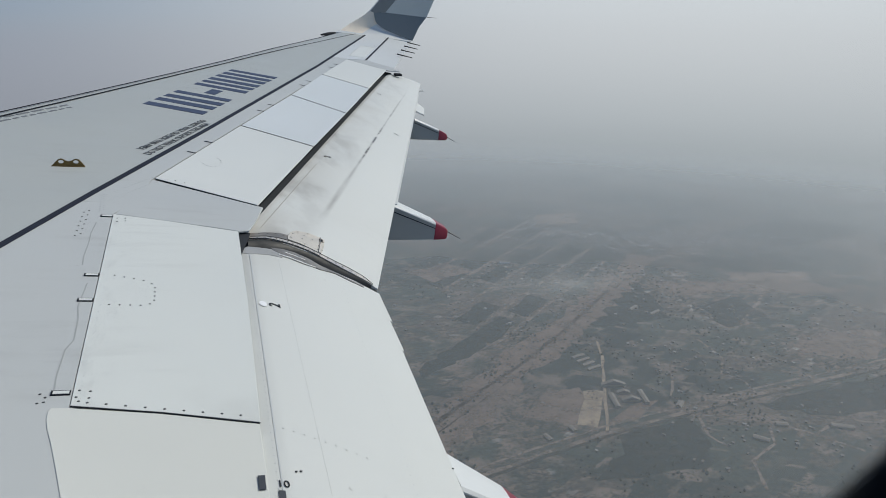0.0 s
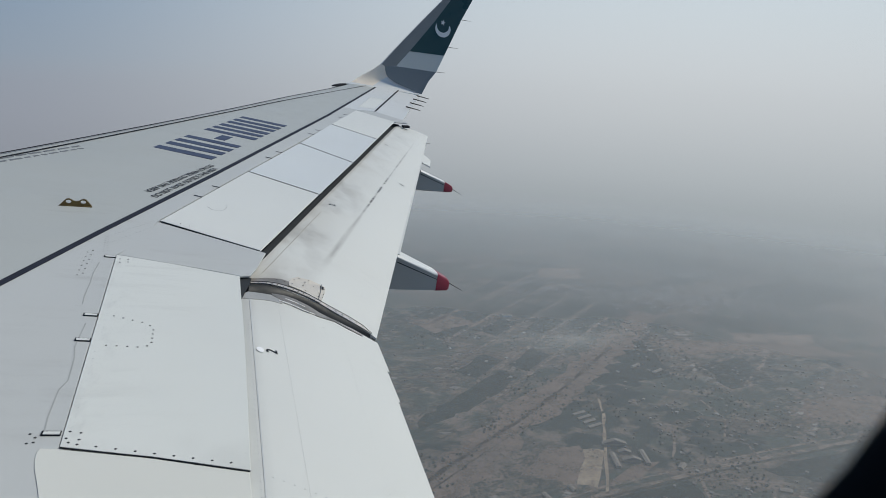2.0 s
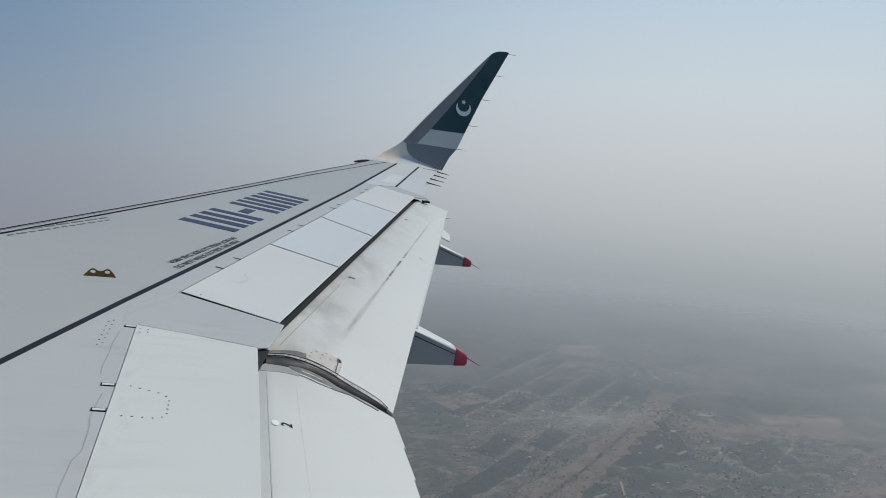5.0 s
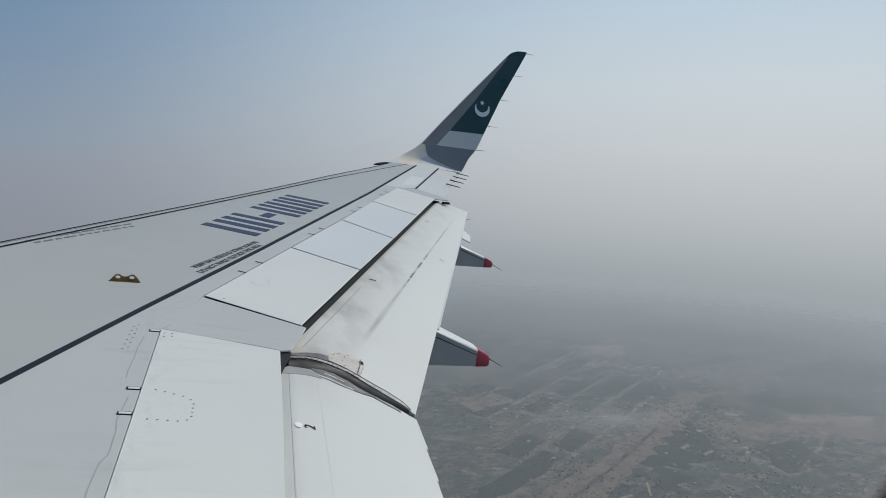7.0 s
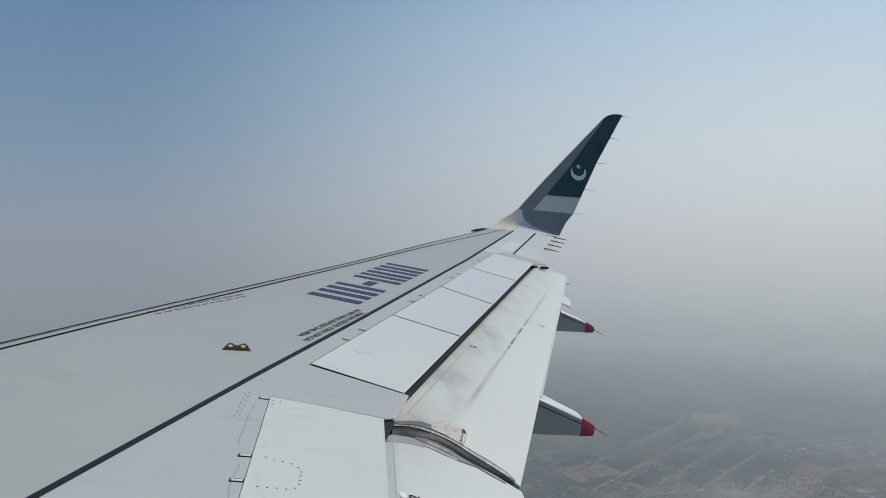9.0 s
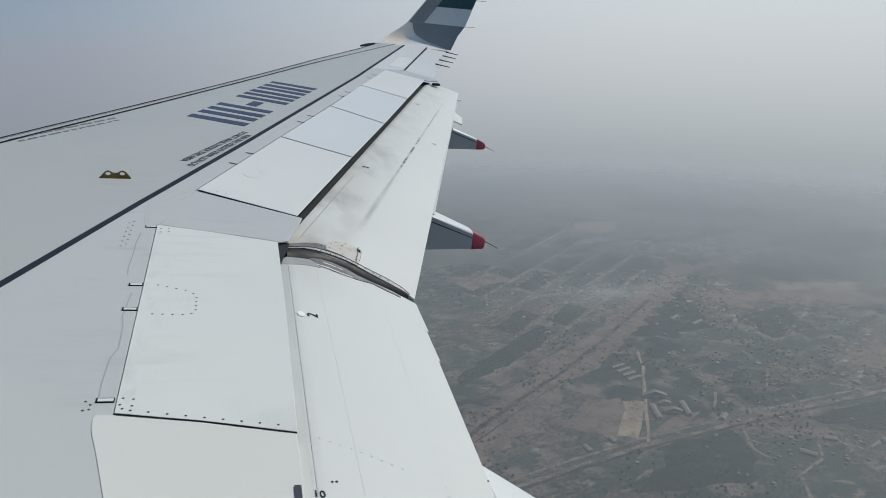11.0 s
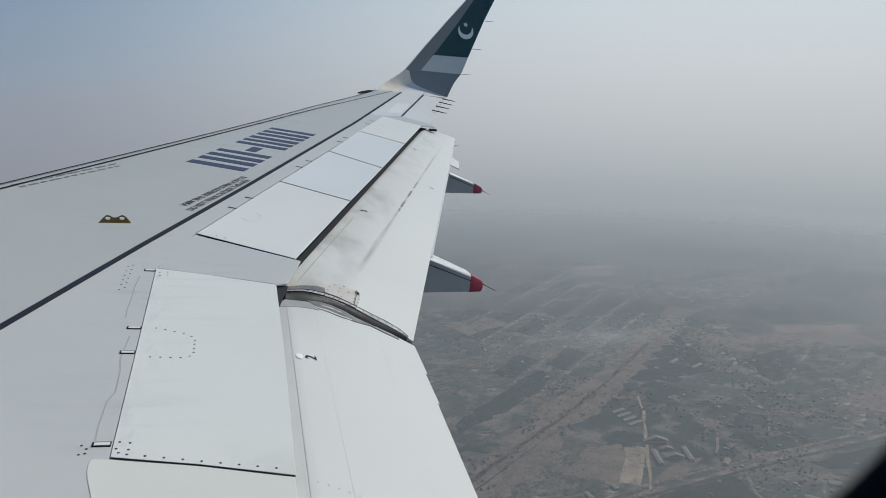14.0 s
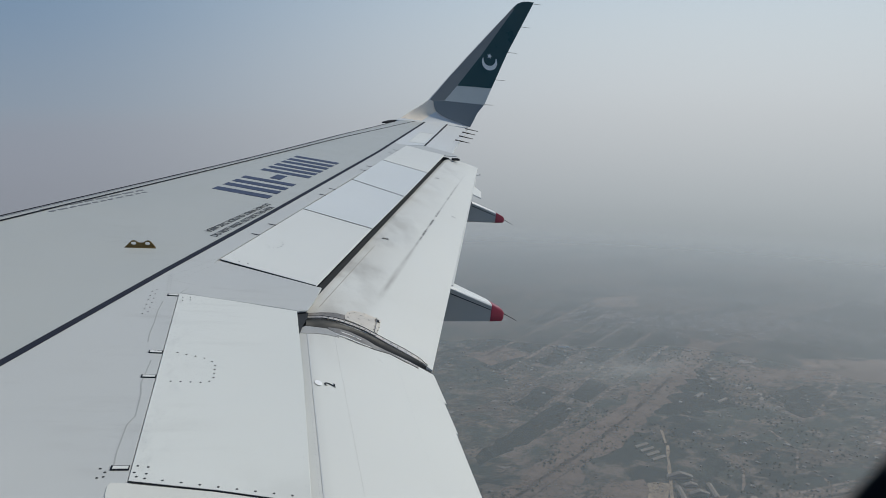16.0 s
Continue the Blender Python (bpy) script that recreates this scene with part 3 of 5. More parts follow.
part("gap_shadow", slab([(5.45, 6.02), (5.45, 6.22), (5.56, 6.42), (6.40, 6.42), (6.40, 6.12), (5.70, 6.12), (5.56, 6.02)], 0, 0.02, 0, lambda x, y: inner_surf(x, y) - top(y) - 0.055), M["black"], wing, "black sheet for the shade in the gap between the flaps")


def band(name, edge_a, edge_b, surf, lift, mat, label, parent=None, thick=0.008, sag=0.0, rows_n=1):
    """A bent strip of sheet between two edges on a curved surface; sag hollows it."""
    bm = bmesh.new()
    grid_ = []
    for a, b in zip(edge_a, edge_b):
        line = []
        for k in range(rows_n + 1):
            f = k / rows_n
            x, y = a[0] + (b[0] - a[0]) * f, a[1] + (b[1] - a[1]) * f
            line.append((x, y, surf(x, y) + lift - sag * (1 - math.cos(0.5 * math.pi * f))))
        grid_.append(line)
    up = [[bm.verts.new(p) for p in line] for line in grid_]
    lo = [[bm.verts.new((x, y, h - thick)) for x, y, h in line] for line in grid_]
    for a in range(len(up) - 1):
        for k in range(rows_n):
            bm.faces.new((up[a][k], up[a][k + 1], up[a + 1][k + 1], up[a + 1][k]))
            bm.faces.new((lo[a][k], lo[a + 1][k], lo[a + 1][k + 1], lo[a][k + 1]))
        for k in (0, rows_n):
            bm.faces.new((up[a][k], up[a + 1][k], lo[a + 1][k], lo[a][k]))
    for a in (0, len(up) - 1):
        for k in range(rows_n):
            bm.faces.new((up[a][k], up[a][k + 1], lo[a][k + 1], lo[a][k]))
    bmesh.ops.recalc_face_normals(bm, faces=bm.faces)
    return smooth_by(part(name, bm, mat, parent or wing, label))


XS = [5.536, 5.64, 5.713, 5.788, 5.85, 5.926, 6.0, 6.105, 6.21, 6.312, 6.375]
rail_top = list(zip(XS, [6.316, 6.353, 6.369, 6.376, 6.376, 6.374, 6.360, 6.352, 6.358, 6.360, 6.338]))
rail_low = list(zip([x - 0.008 for x in XS], [6.282, 6.320, 6.332, 6.338, 6.339, 6.336, 6.328, 6.314, 6.316, 6.326, 6.332]))
seal_top = [(x - 0.002, y - 0.004) for x, y in rail_low]
seal_low = list(zip([x - 0.016 for x in XS], [6.176, 6.206, 6.226, 6.244, 6.252, 6.246, 6.238, 6.232, 6.244, 6.282, 6.318]))
band("flap_end_rail", rail_top, rail_low, outer_surf, 0.007, M["metal"], "riveted bare metal rail along the flap's end", outer)
band("flap_end_strip", [(5.542, 6.372), (5.645, 6.422), (5.733, 6.452), (5.800, 6.458)], [(5.537, 6.320), (5.640, 6.358), (5.714, 6.374), (5.790, 6.382)], outer_surf, 0.004, M["worn_metal"], "worn grey metal strip along the flap's end", outer, 0.006)
band("seal_strip", seal_top, seal_low, outer_surf, -0.001, M["seal_metal"], "curved dark metal seal in the flap gap", outer, 0.01, 0.085, 5)
band("flap_end_plate", [(5.487, 6.055), (5.511, 6.091), (5.586, 6.117), (5.658, 6.140), (5.724, 6.117)], [(5.476, 5.972), (5.505, 5.984), (5.579, 6.020), (5.649, 6.046), (5.718, 6.057)], inner_surf, 0.003, M["pale_metal"], "pale metal wear plate at the flap's corner", inner, 0.006)
band("flap_end_plate", [(5.656, 6.158), (5.732, 6.190), (5.805, 6.196), (5.899, 6.172), (5.966, 6.132), (6.064, 6.120), (6.164, 6.110), (6.258, 6.116)],
     [(5.662, 6.132), (5.728, 6.100), (5.802, 6.076), (5.884, 6.064), (5.951, 6.064), (6.061, 6.098), (6.160, 6.086), (6.253, 6.092)], inner_surf, 0.005, M["worn_metal"], "worn metal plate along the flap's end", inner, 0.006)
band("scraped_edge", [(5.700, 6.095), (5.781, 6.090), (5.856, 6.076), (5.93, 6.072)], [(5.697, 6.078), (5.778, 6.074), (5.851, 6.060), (5.926, 6.064)], inner_surf, 0.0068, M["bright_metal"], "bright scraped metal edge", inner, 0.003)
band("scraped_edge", [(5.740, 6.150), (5.80, 6.148), (5.87, 6.132)], [(5.738, 6.138), (5.798, 6.135), (5.868, 6.122)], inner_surf, 0.0068, M["bright_metal"], "bright scraped metal edge", inner, 0.003)
part("rub_plate", slab([(5.790, 6.442), (5.815, 6.505), (5.857, 6.554), (5.952, 6.582), (6.036, 6.578), (6.060, 6.567), (6.046, 6.493), (6.010, 6.376), (5.975, 6.366), (5.877, 6.388), (5.786, 6.394)], 0, 0.006, 0.002, lambda x, y: outer_surf(x, y) - top(y) + 0.009), M["rub_metal"], outer, "riveted bare metal plate")
part("plate_joint", line_strip([(6.034, 6.580), (6.018, 6.49), (5.990, 6.370)], 0.004, 0.0135, outer_surf), M["faded"], outer)
part("plate_smudge", slab([(6.022, 6.558), (6.046, 6.556), (6.040, 6.520), (6.018, 6.522)], 0, 0.002, 0, lambda x, y: outer_surf(x, y) - top(y) + 0.012), M["ink"], outer)
part("rail_joint", line_strip(rail_low[:7], 0.006, 0.009, outer_surf), M["ink"], outer)
part("rail_joint", line_strip(rail_top, 0.005, 0.009, outer_surf), M["ink"], outer)


# ---- flap track fairings ----
def fairing(y, x_te, z_top, x_tip, z_tip_top, z_low, width):
    """A tapered canoe under the flap: grey sides, white top, red end, a wick."""
    fore = x_te - 1.6

    def sec(x, zt, zl, w):
        e = zt - 0.022
        return [(x, y - w, zl + 0.08 * (zt - zl)), (x, y - w, e), (x, y - 0.92 * w, zt - 0.006), (x, y - 0.4 * w, zt), (x, y + 0.4 * w, zt),
                (x, y + 0.92 * w, zt - 0.006), (x, y + w, e), (x, y + w, zl + 0.08 * (zt - zl)), (x, y + 0.5 * w, zl), (x, y - 0.5 * w, zl)]

    x_red = x_tip - 0.155

    def low_top(r):
        return [(p[0], p[1], p[2] - (0.02 if 2 <= k <= 5 else 0.0)) for k, p in enumerate(r)]

    def lerp(x):
        k = (x - x_te) / (x_tip - x_te)
        return z_top + (z_tip_top - z_top) * k, z_low + 0.02 * k, width * (1 - 0.52 * max(0, k))

    ob = part("flap_track_fairing", loft([low_top(sec(fore, z_top + 0.05, z_low + 0.25, width * 0.6)), low_top(sec(x_te - 0.8, z_top + 0.03, z_low + 0.04, width)), low_top(sec(x_te, *lerp(x_te))), low_top(sec(x_red, *lerp(x_red)))]), M["fairing"], wing, "grey flap track fairing with a red end")
    smooth_by(ob, 40)
    zt, zl, w = lerp(x_red)
    za, la, wa = lerp(x_te)
    hi, lo = sec(x_te - 0.002, za, la, wa), sec(x_red, zt, zl, w)
    bm = bmesh.new()
    rows_ = [[bm.verts.new((p[0], p[1] - (0.003 if k == 1 else 0.0), p[2] + 0.003)) for k, p in enumerate(r) if 1 <= k <= 6] for r in (hi, lo)]
    for k in range(5):
        bm.faces.new((rows_[0][k], rows_[0][k + 1], rows_[1][k + 1], rows_[1][k]))
    extra = bmesh.ops.extrude_face_region(bm, geom=bm.faces[:])
    bmesh.ops.translate(bm, verts=[g for g in extra["geom"] if isinstance(g, bmesh.types.BMVert)], vec=(0, 0, -0.008))
    bmesh.ops.recalc_face_normals(bm, faces=bm.faces)
    part("fairing_top", bm, M["fairing_top"], ob, "white upper side")
    bm = bmesh.new()
    ring = [(x_te, y - wa - 0.004, za - 0.17 * (za - la)), (x_red, y - w - 0.003, zt - 0.30 * (zt - zl)), (x_red, y - w - 0.003, zt - 0.30 * (zt - zl) - 0.007), (x_te, y - wa - 0.004, za - 0.17 * (za - la) - 0.010)]
    add_prism(bm, ring, [(a, b + 0.006, c) for a, b, c in ring])
    bmesh.ops.recalc_face_normals(bm, faces=bm.faces)
    part("fairing_seam", bm, M["ink"], ob)
    z2, l2, w2 = lerp(x_tip)
    bm = loft([sec(x_red, zt + 0.003, zl - 0.003, w + 0.003), sec(x_tip - 0.025, z2, l2, w2 + 0.002), sec(x_tip, z2 - 0.025, l2 + 0.02, w2 * 0.8)])
    smooth_by(part("fairing_tip", bm, M["red"], ob, "dark red rounded end"), 40)
    part("static_wick", rod_between((x_tip - 0.01, y, z2 - 0.05), (x_tip + 0.17, y - 0.02, z2 - 0.13), 0.006), M["wick"], ob)
    return ob


def rod_between(a, b, r, sides=6):
    a, b = Vector(a), Vector(b)
    d = (b - a).normalized()
    u = d.orthogonal().normalized()
    w = d.cross(u)
    ring = lambda c, k: [tuple(c + (u * math.cos(2 * math.pi * i / sides) + w * math.sin(2 * math.pi * i / sides)) * k) for i in range(sides)]
    return loft([ring(a, r), ring(b, r * 0.5)])


fairing(8.70, 7.08, 0.105, 7.71, -0.135, -0.285, 0.20)
fairing(12.43, 8.30, 0.525, 8.875, 0.335, 0.205, 0.175)
fairing(4.42, 6.33, -0.105, 6.80, -0.385, -0.66, 0.15)

# ---- upturned tip ----
CANT = 0.28


def blade_y(zz):
    return 17.1 + CANT * (zz - 1.6)


def tip_section(xl, yl, zl, xt, yt, zt, thick, flat):
    """Outline of the tip at one height: inner side first, then the outer side."""
    out = []
    for k in (0, 0.04, 0.12, 0.3, 0.6, 1.0):
        out.append((xl + (xt - xl) * k, yl + (yt - yl) * k, zl + (zt - zl) * k))
    nrm = Vector((0, 1, -CANT)) if not flat else Vector((0, 0.2, -1))
    if flat == 2:
        nrm = Vector((0, 0.8, -0.7))
    nrm.normalize()
    for k, w in ((1.0, 0.06), (0.6, 0.7), (0.3, 1.0), (0.1, 0.8), (0.02, 0.35)):
        p = Vector((xl + (xt - xl) * k, yl + (yt - yl) * k, zl + (zt - zl) * k)) + nrm * thick * w
        out.append(tuple(p))
    return out


def bs(xl, zl, xt, zt, th):
    return tip_section(xl, blade_y(zl), zl, xt, blade_y(zt), zt, th, 0)


sharklet = smooth_by(part("winglet", loft([
    tip_section(7.80, 16.82, top(16.82) + 0.001, 9.39, 16.88, top(16.88), 0.12, 1),
    tip_section(7.93, 17.02, top(17.02) + 0.020, 9.44, 17.04, top(17.04) - 0.002, 0.12, 1),
    tip_section(8.17, 17.165, 1.775, 9.455, 17.10, 1.575, 0.12, 2),
    tip_section(8.39, 17.205, 1.928, 9.50, 17.118, 1.62, 0.11, 2),
    bs(8.530, 2.055, 9.615, 1.88, 0.10), bs(8.955, 2.60, 9.92, 2.46, 0.09), bs(9.41, 3.165, 10.255, 3.283, 0.08),
    bs(9.86, 3.71, 10.535, 3.87, 0.06), bs(10.325, 4.265, 10.775, 4.37, 0.045), bs(10.385, 4.325, 10.792, 4.408, 0.04), bs(10.44, 4.376, 10.805, 4.435, 0.035), bs(10.515, 4.42, 10.812, 4.452, 0.028), bs(10.60, 4.448, 10.817, 4.461, 0.02), bs(10.70, 4.462, 10.818, 4.464, 0.01)]),
    M["tip_white"], wing, "upturned wing tip with green and white livery"), 50)
sharklet.data.materials.append(M["tip_metal"])
for r in (1, 2, 3):
    for k in (0, 1, 2, 9, 10):
        sharklet.data.polygons[r * 11 + k].material_index = 1


def livery(name, poly, mat, label="", lift=0.005):
    """A painted field on the inner side of the upturned tip, outline in (x, z)."""
    bm = bmesh.new()
    ring = [(x, blade_y(zz) - lift, zz) for x, zz in poly]
    add_prism(bm, ring, [(x, y + 0.004, zz) for x, y, zz in ring])
    bmesh.ops.recalc_face_normals(bm, faces=bm.faces)
    return part(name, bm, mat, sharklet, label)


livery("leading_strip", [(8.552, 2.055), (8.967, 2.605), (9.422, 3.168), (9.872, 3.715), (10.318, 4.262), (10.358, 4.245), (9.635, 3.12), (9.14, 2.421), (8.875, 2.072), (8.64, 2.03)], M["strip"], "grey leading edge strip")
livery("green_field", [(10.325, 4.268), (10.378, 4.328), (10.435, 4.38), (10.512, 4.424), (10.60, 4.452), (10.70, 4.466), (10.817, 4.466), (10.775, 4.37), (10.535, 3.87), (10.254, 3.283), (9.92, 2.465), (9.895, 2.456), (9.142, 2.423), (9.637, 3.122), (10.36, 4.247)], M["green"], "dark green field", 0.006)
livery("white_band", [(9.145, 2.419), (9.895, 2.452), (9.91, 2.44), (9.77, 2.09), (9.721, 2.083), (8.877, 2.070)], M["band"], "pale grey-white band", 0.006)
livery("blue_field", [(8.873, 2.068), (9.765, 2.086), (9.615, 1.88), (9.475, 1.575), (9.36, 1.603), (9.141, 1.659), (8.95, 1.706), (8.841, 1.745), (8.72, 1.812), (8.668, 1.872), (8.64, 1.96), (8.632, 2.03)], M["blue_grey"], "blue-grey field at the foot", 0.0065)


def crescent(cx, cz, r, n=22):
    pts = []
    for i in range(n + 1):
        a = radians(150) + radians(240) * i / n
        pts.append((cx + r * math.cos(a), cz + r * math.sin(a)))
    for i in range(n + 1):
        a = radians(360 + 9) - radians(198) * i / n
        pts.append((cx - 0.005 + 0.80 * r * math.cos(a), cz + 0.36 * r + 0.80 * r * math.sin(a)))
    return pts


livery("crescent", crescent(9.845, 3.012, 0.175), M["emblem"], "white crescent", 0.010)
livery("star", [(9.835 + (0.062 if k % 2 == 0 else 0.026) * math.sin(math.pi * k / 5 + 0.2), 3.145 + (0.062 if k % 2 == 0 else 0.026) * math.cos(math.pi * k / 5 + 0.2)) for k in range(10)], M["emblem"], "white star", 0.010)
for x, zz in ((10.80, 4.43), (10.55, 3.88), (10.27, 3.28), (10.02, 2.65), (9.79, 2.09)):
    part("static_wick", rod_between((x - 0.02, blade_y(zz), zz), (x + 0.21, blade_y(zz) + 0.03, zz + 0.012), 0.006), M["wick"], sharklet)
for k in range(4):
    y = 16.55 - 0.62 * k
    x = 9.40 - 0.36 * (16.9 - y)
    part("static_wick", rod_between((x - 0.05, y, top(y) + 0.01), (x + 0.22, y - 0.02, top(y) - 0.02), 0.013), M["wick"], wing)
def slat_end_ring(k):
    w = 0.056 * math.sin(math.pi * min(1, max(0.08, k * 0.92 + 0.08))) ** 0.5
    x, y = 7.44 + 0.42 * k, 16.29 + 0.66 * k
    return [(x + 0.5 * w * math.cos(a), y, top(y) - 0.025 + 0.5 * w * math.sin(a)) for a in [2 * math.pi * i / 10 for i in range(10)]]


smooth_by(part("slat_end", loft([slat_end_ring(k / 7) for k in range(8)]), M["ink"], wing, "dark rounded end of the outermost slat"))
part("flap_end_fitting", slab([(8.06, 12.88), (8.17, 12.94), (8.19, 12.87), (8.08, 12.82)], -0.03, 0.03), M["ink"], wing)

# ---- markings and fittings on the wing ----
dirv = Vector((0.37, 0.93)).normalized()
upv = Vector((-dirv.y, dirv.x))
start = Vector((5.262, 9.07))
marking = 0.0
for width in (0.37, 0.35, 0.24, 0.33, 0.36, 0.36):
    short = width == 0.24
    for a0, a1 in (((0.0, width),) if short else ((0.0, 0.36 * width), (0.66 * width, width))):
        h0, h1 = (0.22, 0.34) if short else (0.0, 0.585)
        quad = [start + dirv * (marking + a0) + upv * h0, start + dirv * (marking + a1) + upv * h0, start + dirv * (marking + a1) + upv * h1, start + dirv * (marking + a0) + upv * h1]
        part("marking_bar", slab([tuple(q) for q in quad], 0.0065, 0.004, 0), M["letter"], wing, "faded blue painted bar")
    marking += width + 0.085


def writing(name, text, origin, way, size, mat, surf=None, lift=0.0045, parent=None, width=1.0):
    """Painted words on the wing: origin and the way that they run, in (x, y)."""
    cu = bpy.data.curves.new(name, "FONT")
    cu.body, cu.size, cu.align_x, cu.extrude = text, size, "LEFT", 0.0008
    tmp = new(name, cu)
    me = bpy.data.meshes.new_from_object(tmp.evaluated_get(bpy.context.evaluated_depsgraph_get()))
    bpy.data.objects.remove(tmp)
    surf = surf or (lambda x, y: top(y))
    d = Vector(way).normalized()
    n = Vector((-d.y, d.x))
    for v in me.vertices:
        q = Vector(origin) + d * (v.co.x * width) + n * v.co.y
        v.co = (q.x, q.y, surf(q.x, q.y) + lift + v.co.z)
    me.materials.append(mat)
    ob = new(name, me)
    ob.parent = parent or wing
    return ob


WORDS = "DO NOT WALK OUTSIDE THIS AREA"
writing("stencil_text", WORDS, (4.875, 7.66), (0.44, 1.05), 0.082, M["stencil"], width=0.86)
writing("stencil_text", WORDS, (5.245, 8.87), (-0.46, -1.03), 0.082, M["stencil"], width=0.86)
rng = random.Random(5)
for row, (a, b) in enumerate((((3.505, 8.06), (4.12, 9.00)), ((3.575, 8.03), (4.16, 8.93)))):
    pos, d = 0.0, (Vector(b) - Vector(a))
    while pos < 0.98:
        w = rng.choice((0.05, 0.08, 0.11))
        p, q = Vector(a) + d * pos, Vector(a) + d * min(1, pos + w)
        part("stencil_bar", line_strip([tuple(p), tuple(q)], 0.024, 0.0045), M["faded"], wing)
        pos += w + 0.03
writing("flap_number", "2", (5.640, 5.365), (-0.05, 1), 0.085, M["ink"], inner_surf, 0.003, inner)
writing("flap_number", "10", (5.494, 3.986), (1, 0.02), 0.048, M["ink"], inner_surf, 0.003, inner)
writing("flap_number", "2", (6.36, 8.24), (-0.05, 1), 0.085, M["ink"], outer_surf, 0.003, outer)
writing("flap_number", "1", (7.41, 9.83), (-0.05, 1), 0.085, M["ink"], outer_surf, 0.003, outer)
writing("flap_number", "2", (7.52, 11.34), (-0.05, 1), 0.07, M["ink"], outer_surf, 0.003, outer)
bm = bmesh.new()
mid = bm.verts.new((5.549, 5.372, inner_surf(5.549, 5.372) + 0.0045))
rim = [bm.verts.new((5.549 + 0.020 * math.cos(a), 5.372 + 0.028 * math.sin(a), inner_surf(5.549 + 0.020 * math.cos(a), 5.372 + 0.028 * math.sin(a)) + 0.004)) for a in [2 * math.pi * k / 18 for k in range(18)]]
for k in range(18):
    bm.faces.new((mid, rim[k], rim[(k + 1) % 18]))
part("white_spot", bm, M["spot"], inner, "white painted spot")
for x, y in ((5.437, 3.966), (5.509, 3.945)):
    part("rig_mark", slab([(x - 0.012, y - 0.05), (x + 0.012, y - 0.05), (x + 0.012, y + 0.02), (x - 0.012, y + 0.02)], 0, 0.003, 0, lambda a, b: max(inner_surf(a, b), top(b) + (0.0035 if a < 5.47 else -9)) - top(b) + 0.005), M["stencil"], wing)

# yellow bracket with two eyes, standing on the wing
cu = bpy.data.curves.new("bracket", "CURVE")
cu.dimensions, cu.fill_mode, cu.extrude = "2D", "BOTH", 0.007


def ring_spline(pts):
    s = cu.splines.new("POLY")
    s.points.add(len(pts) - 1)
    for p, q in zip(s.points, pts):
        p.co = (*q, 0, 1)
    s.use_cyclic_u = True


outline = [(-0.115, 0.0), (0.115, 0.0), (0.105, 0.018), (0.085, 0.052), (0.070, 0.072), (0.052, 0.079), (0.034, 0.070), (0.020, 0.056), (0.0, 0.050),
           (-0.020, 0.056), (-0.034, 0.070), (-0.052, 0.079), (-0.070, 0.072), (-0.085, 0.052), (-0.105, 0.018)]
ring_spline(outline)
for s in (-1, 1):
    ring_spline([(s * 0.052 + 0.020 * math.cos(-2 * math.pi * k / 14), 0.045 + 0.020 * math.sin(-2 * math.pi * k / 14)) for k in range(14)])
tmp = new("bracket", cu)
me = bpy.data.meshes.new_from_object(tmp.evaluated_get(bpy.context.evaluated_depsgraph_get()))
bpy.data.objects.remove(tmp)
bx, by = 4.372, 7.26
for v in me.vertices:
    x, h, d = v.co
    v.co = (bx + x * 0.88, by + d + 0.15 * x + 0.012, top(by + d + 0.15 * x) + h * 0.64 + 0.006)
me.materials.append(M["gold"])
bracket = new("lifting_bracket", me)
bracket.parent = wing
tagged(bracket, "yellow-brown metal bracket with two eyes")
part("bracket_foot", slab([(bx - 0.105, by - 0.015), (bx + 0.105, by + 0.012), (bx + 0.10, by + 0.045), (bx - 0.10, by + 0.018)], 0.007, 0.005, 0.002), M["gold"], bracket)

# rows of fasteners
def loose(*args):
    return tagged(part(*args), kind="stuff")


head = bmesh.new()
hv = [head.verts.new((0.0058 * math.cos(k * math.pi / 4), 0.0058 * math.sin(k * math.pi / 4), 0)) for k in range(8)]
hm = head.verts.new((0, 0, 0.003))
for k in range(8):
    head.faces.new((hv[k], hv[(k + 1) % 8], hm))
head_mesh = bpy.data.meshes.new("fastener")
head.to_mesh(head_mesh)
head.free()
head_mesh.materials.append(M["rivet"])


def heads(points, lift, surf=None, parent=None):
    for x, y in points:
        ob = new("fastener", head_mesh)
        ob.parent = parent or wing
        ob.location = (x, y, (surf(x, y) if surf else top(y)) + lift)
        ob.rotation_euler = (radians(6), 0, 0)


rows_dark, rows_soft = [], []
rows_dark += along((4.825, 5.557), (4.964, 5.501), 4) + [(5.004, 5.466)] + along((5.023, 5.421), (5.025, 5.288), 4)
rows_dark += [(5.008, 5.25)] + along((4.968, 5.236), (4.83, 5.241), 4)
rows_dark += along((4.899, 4.445), (5.385, 4.34), 8) + [(4.796, 4.541), (4.835, 4.533), (4.79, 4.497), (4.835, 4.489), (4.802, 4.47), (4.833, 4.458)]
rows_dark += [(4.765, 6.337), (4.81, 6.342), (4.77, 6.285), (4.814, 6.297)]
rows_dull = along((4.79, 5.177), (4.80, 4.574), 10) + [(5.12, 5.079), (5.231, 4.659), (5.067, 4.581), (4.839, 5.401), (4.986, 5.436), (4.988, 5.325)]
rows_skin = [(4.663, 4.529), (4.684, 4.506), (4.663, 4.47), (4.684, 4.476)]
rows_skin += along((4.575, 6.06), (4.575, 6.42), 6) + along((4.60, 6.09), (4.60, 6.45), 6)
rows_soft += along((4.785, 6.2), (4.80, 4.6), 26) + along((5.42, 6.1), (5.44, 4.4), 18) + along((4.9, 6.33), (5.42, 6.19), 8)
heads(rows_dark, 0.0042)
heads(rows_skin, 0.0006)
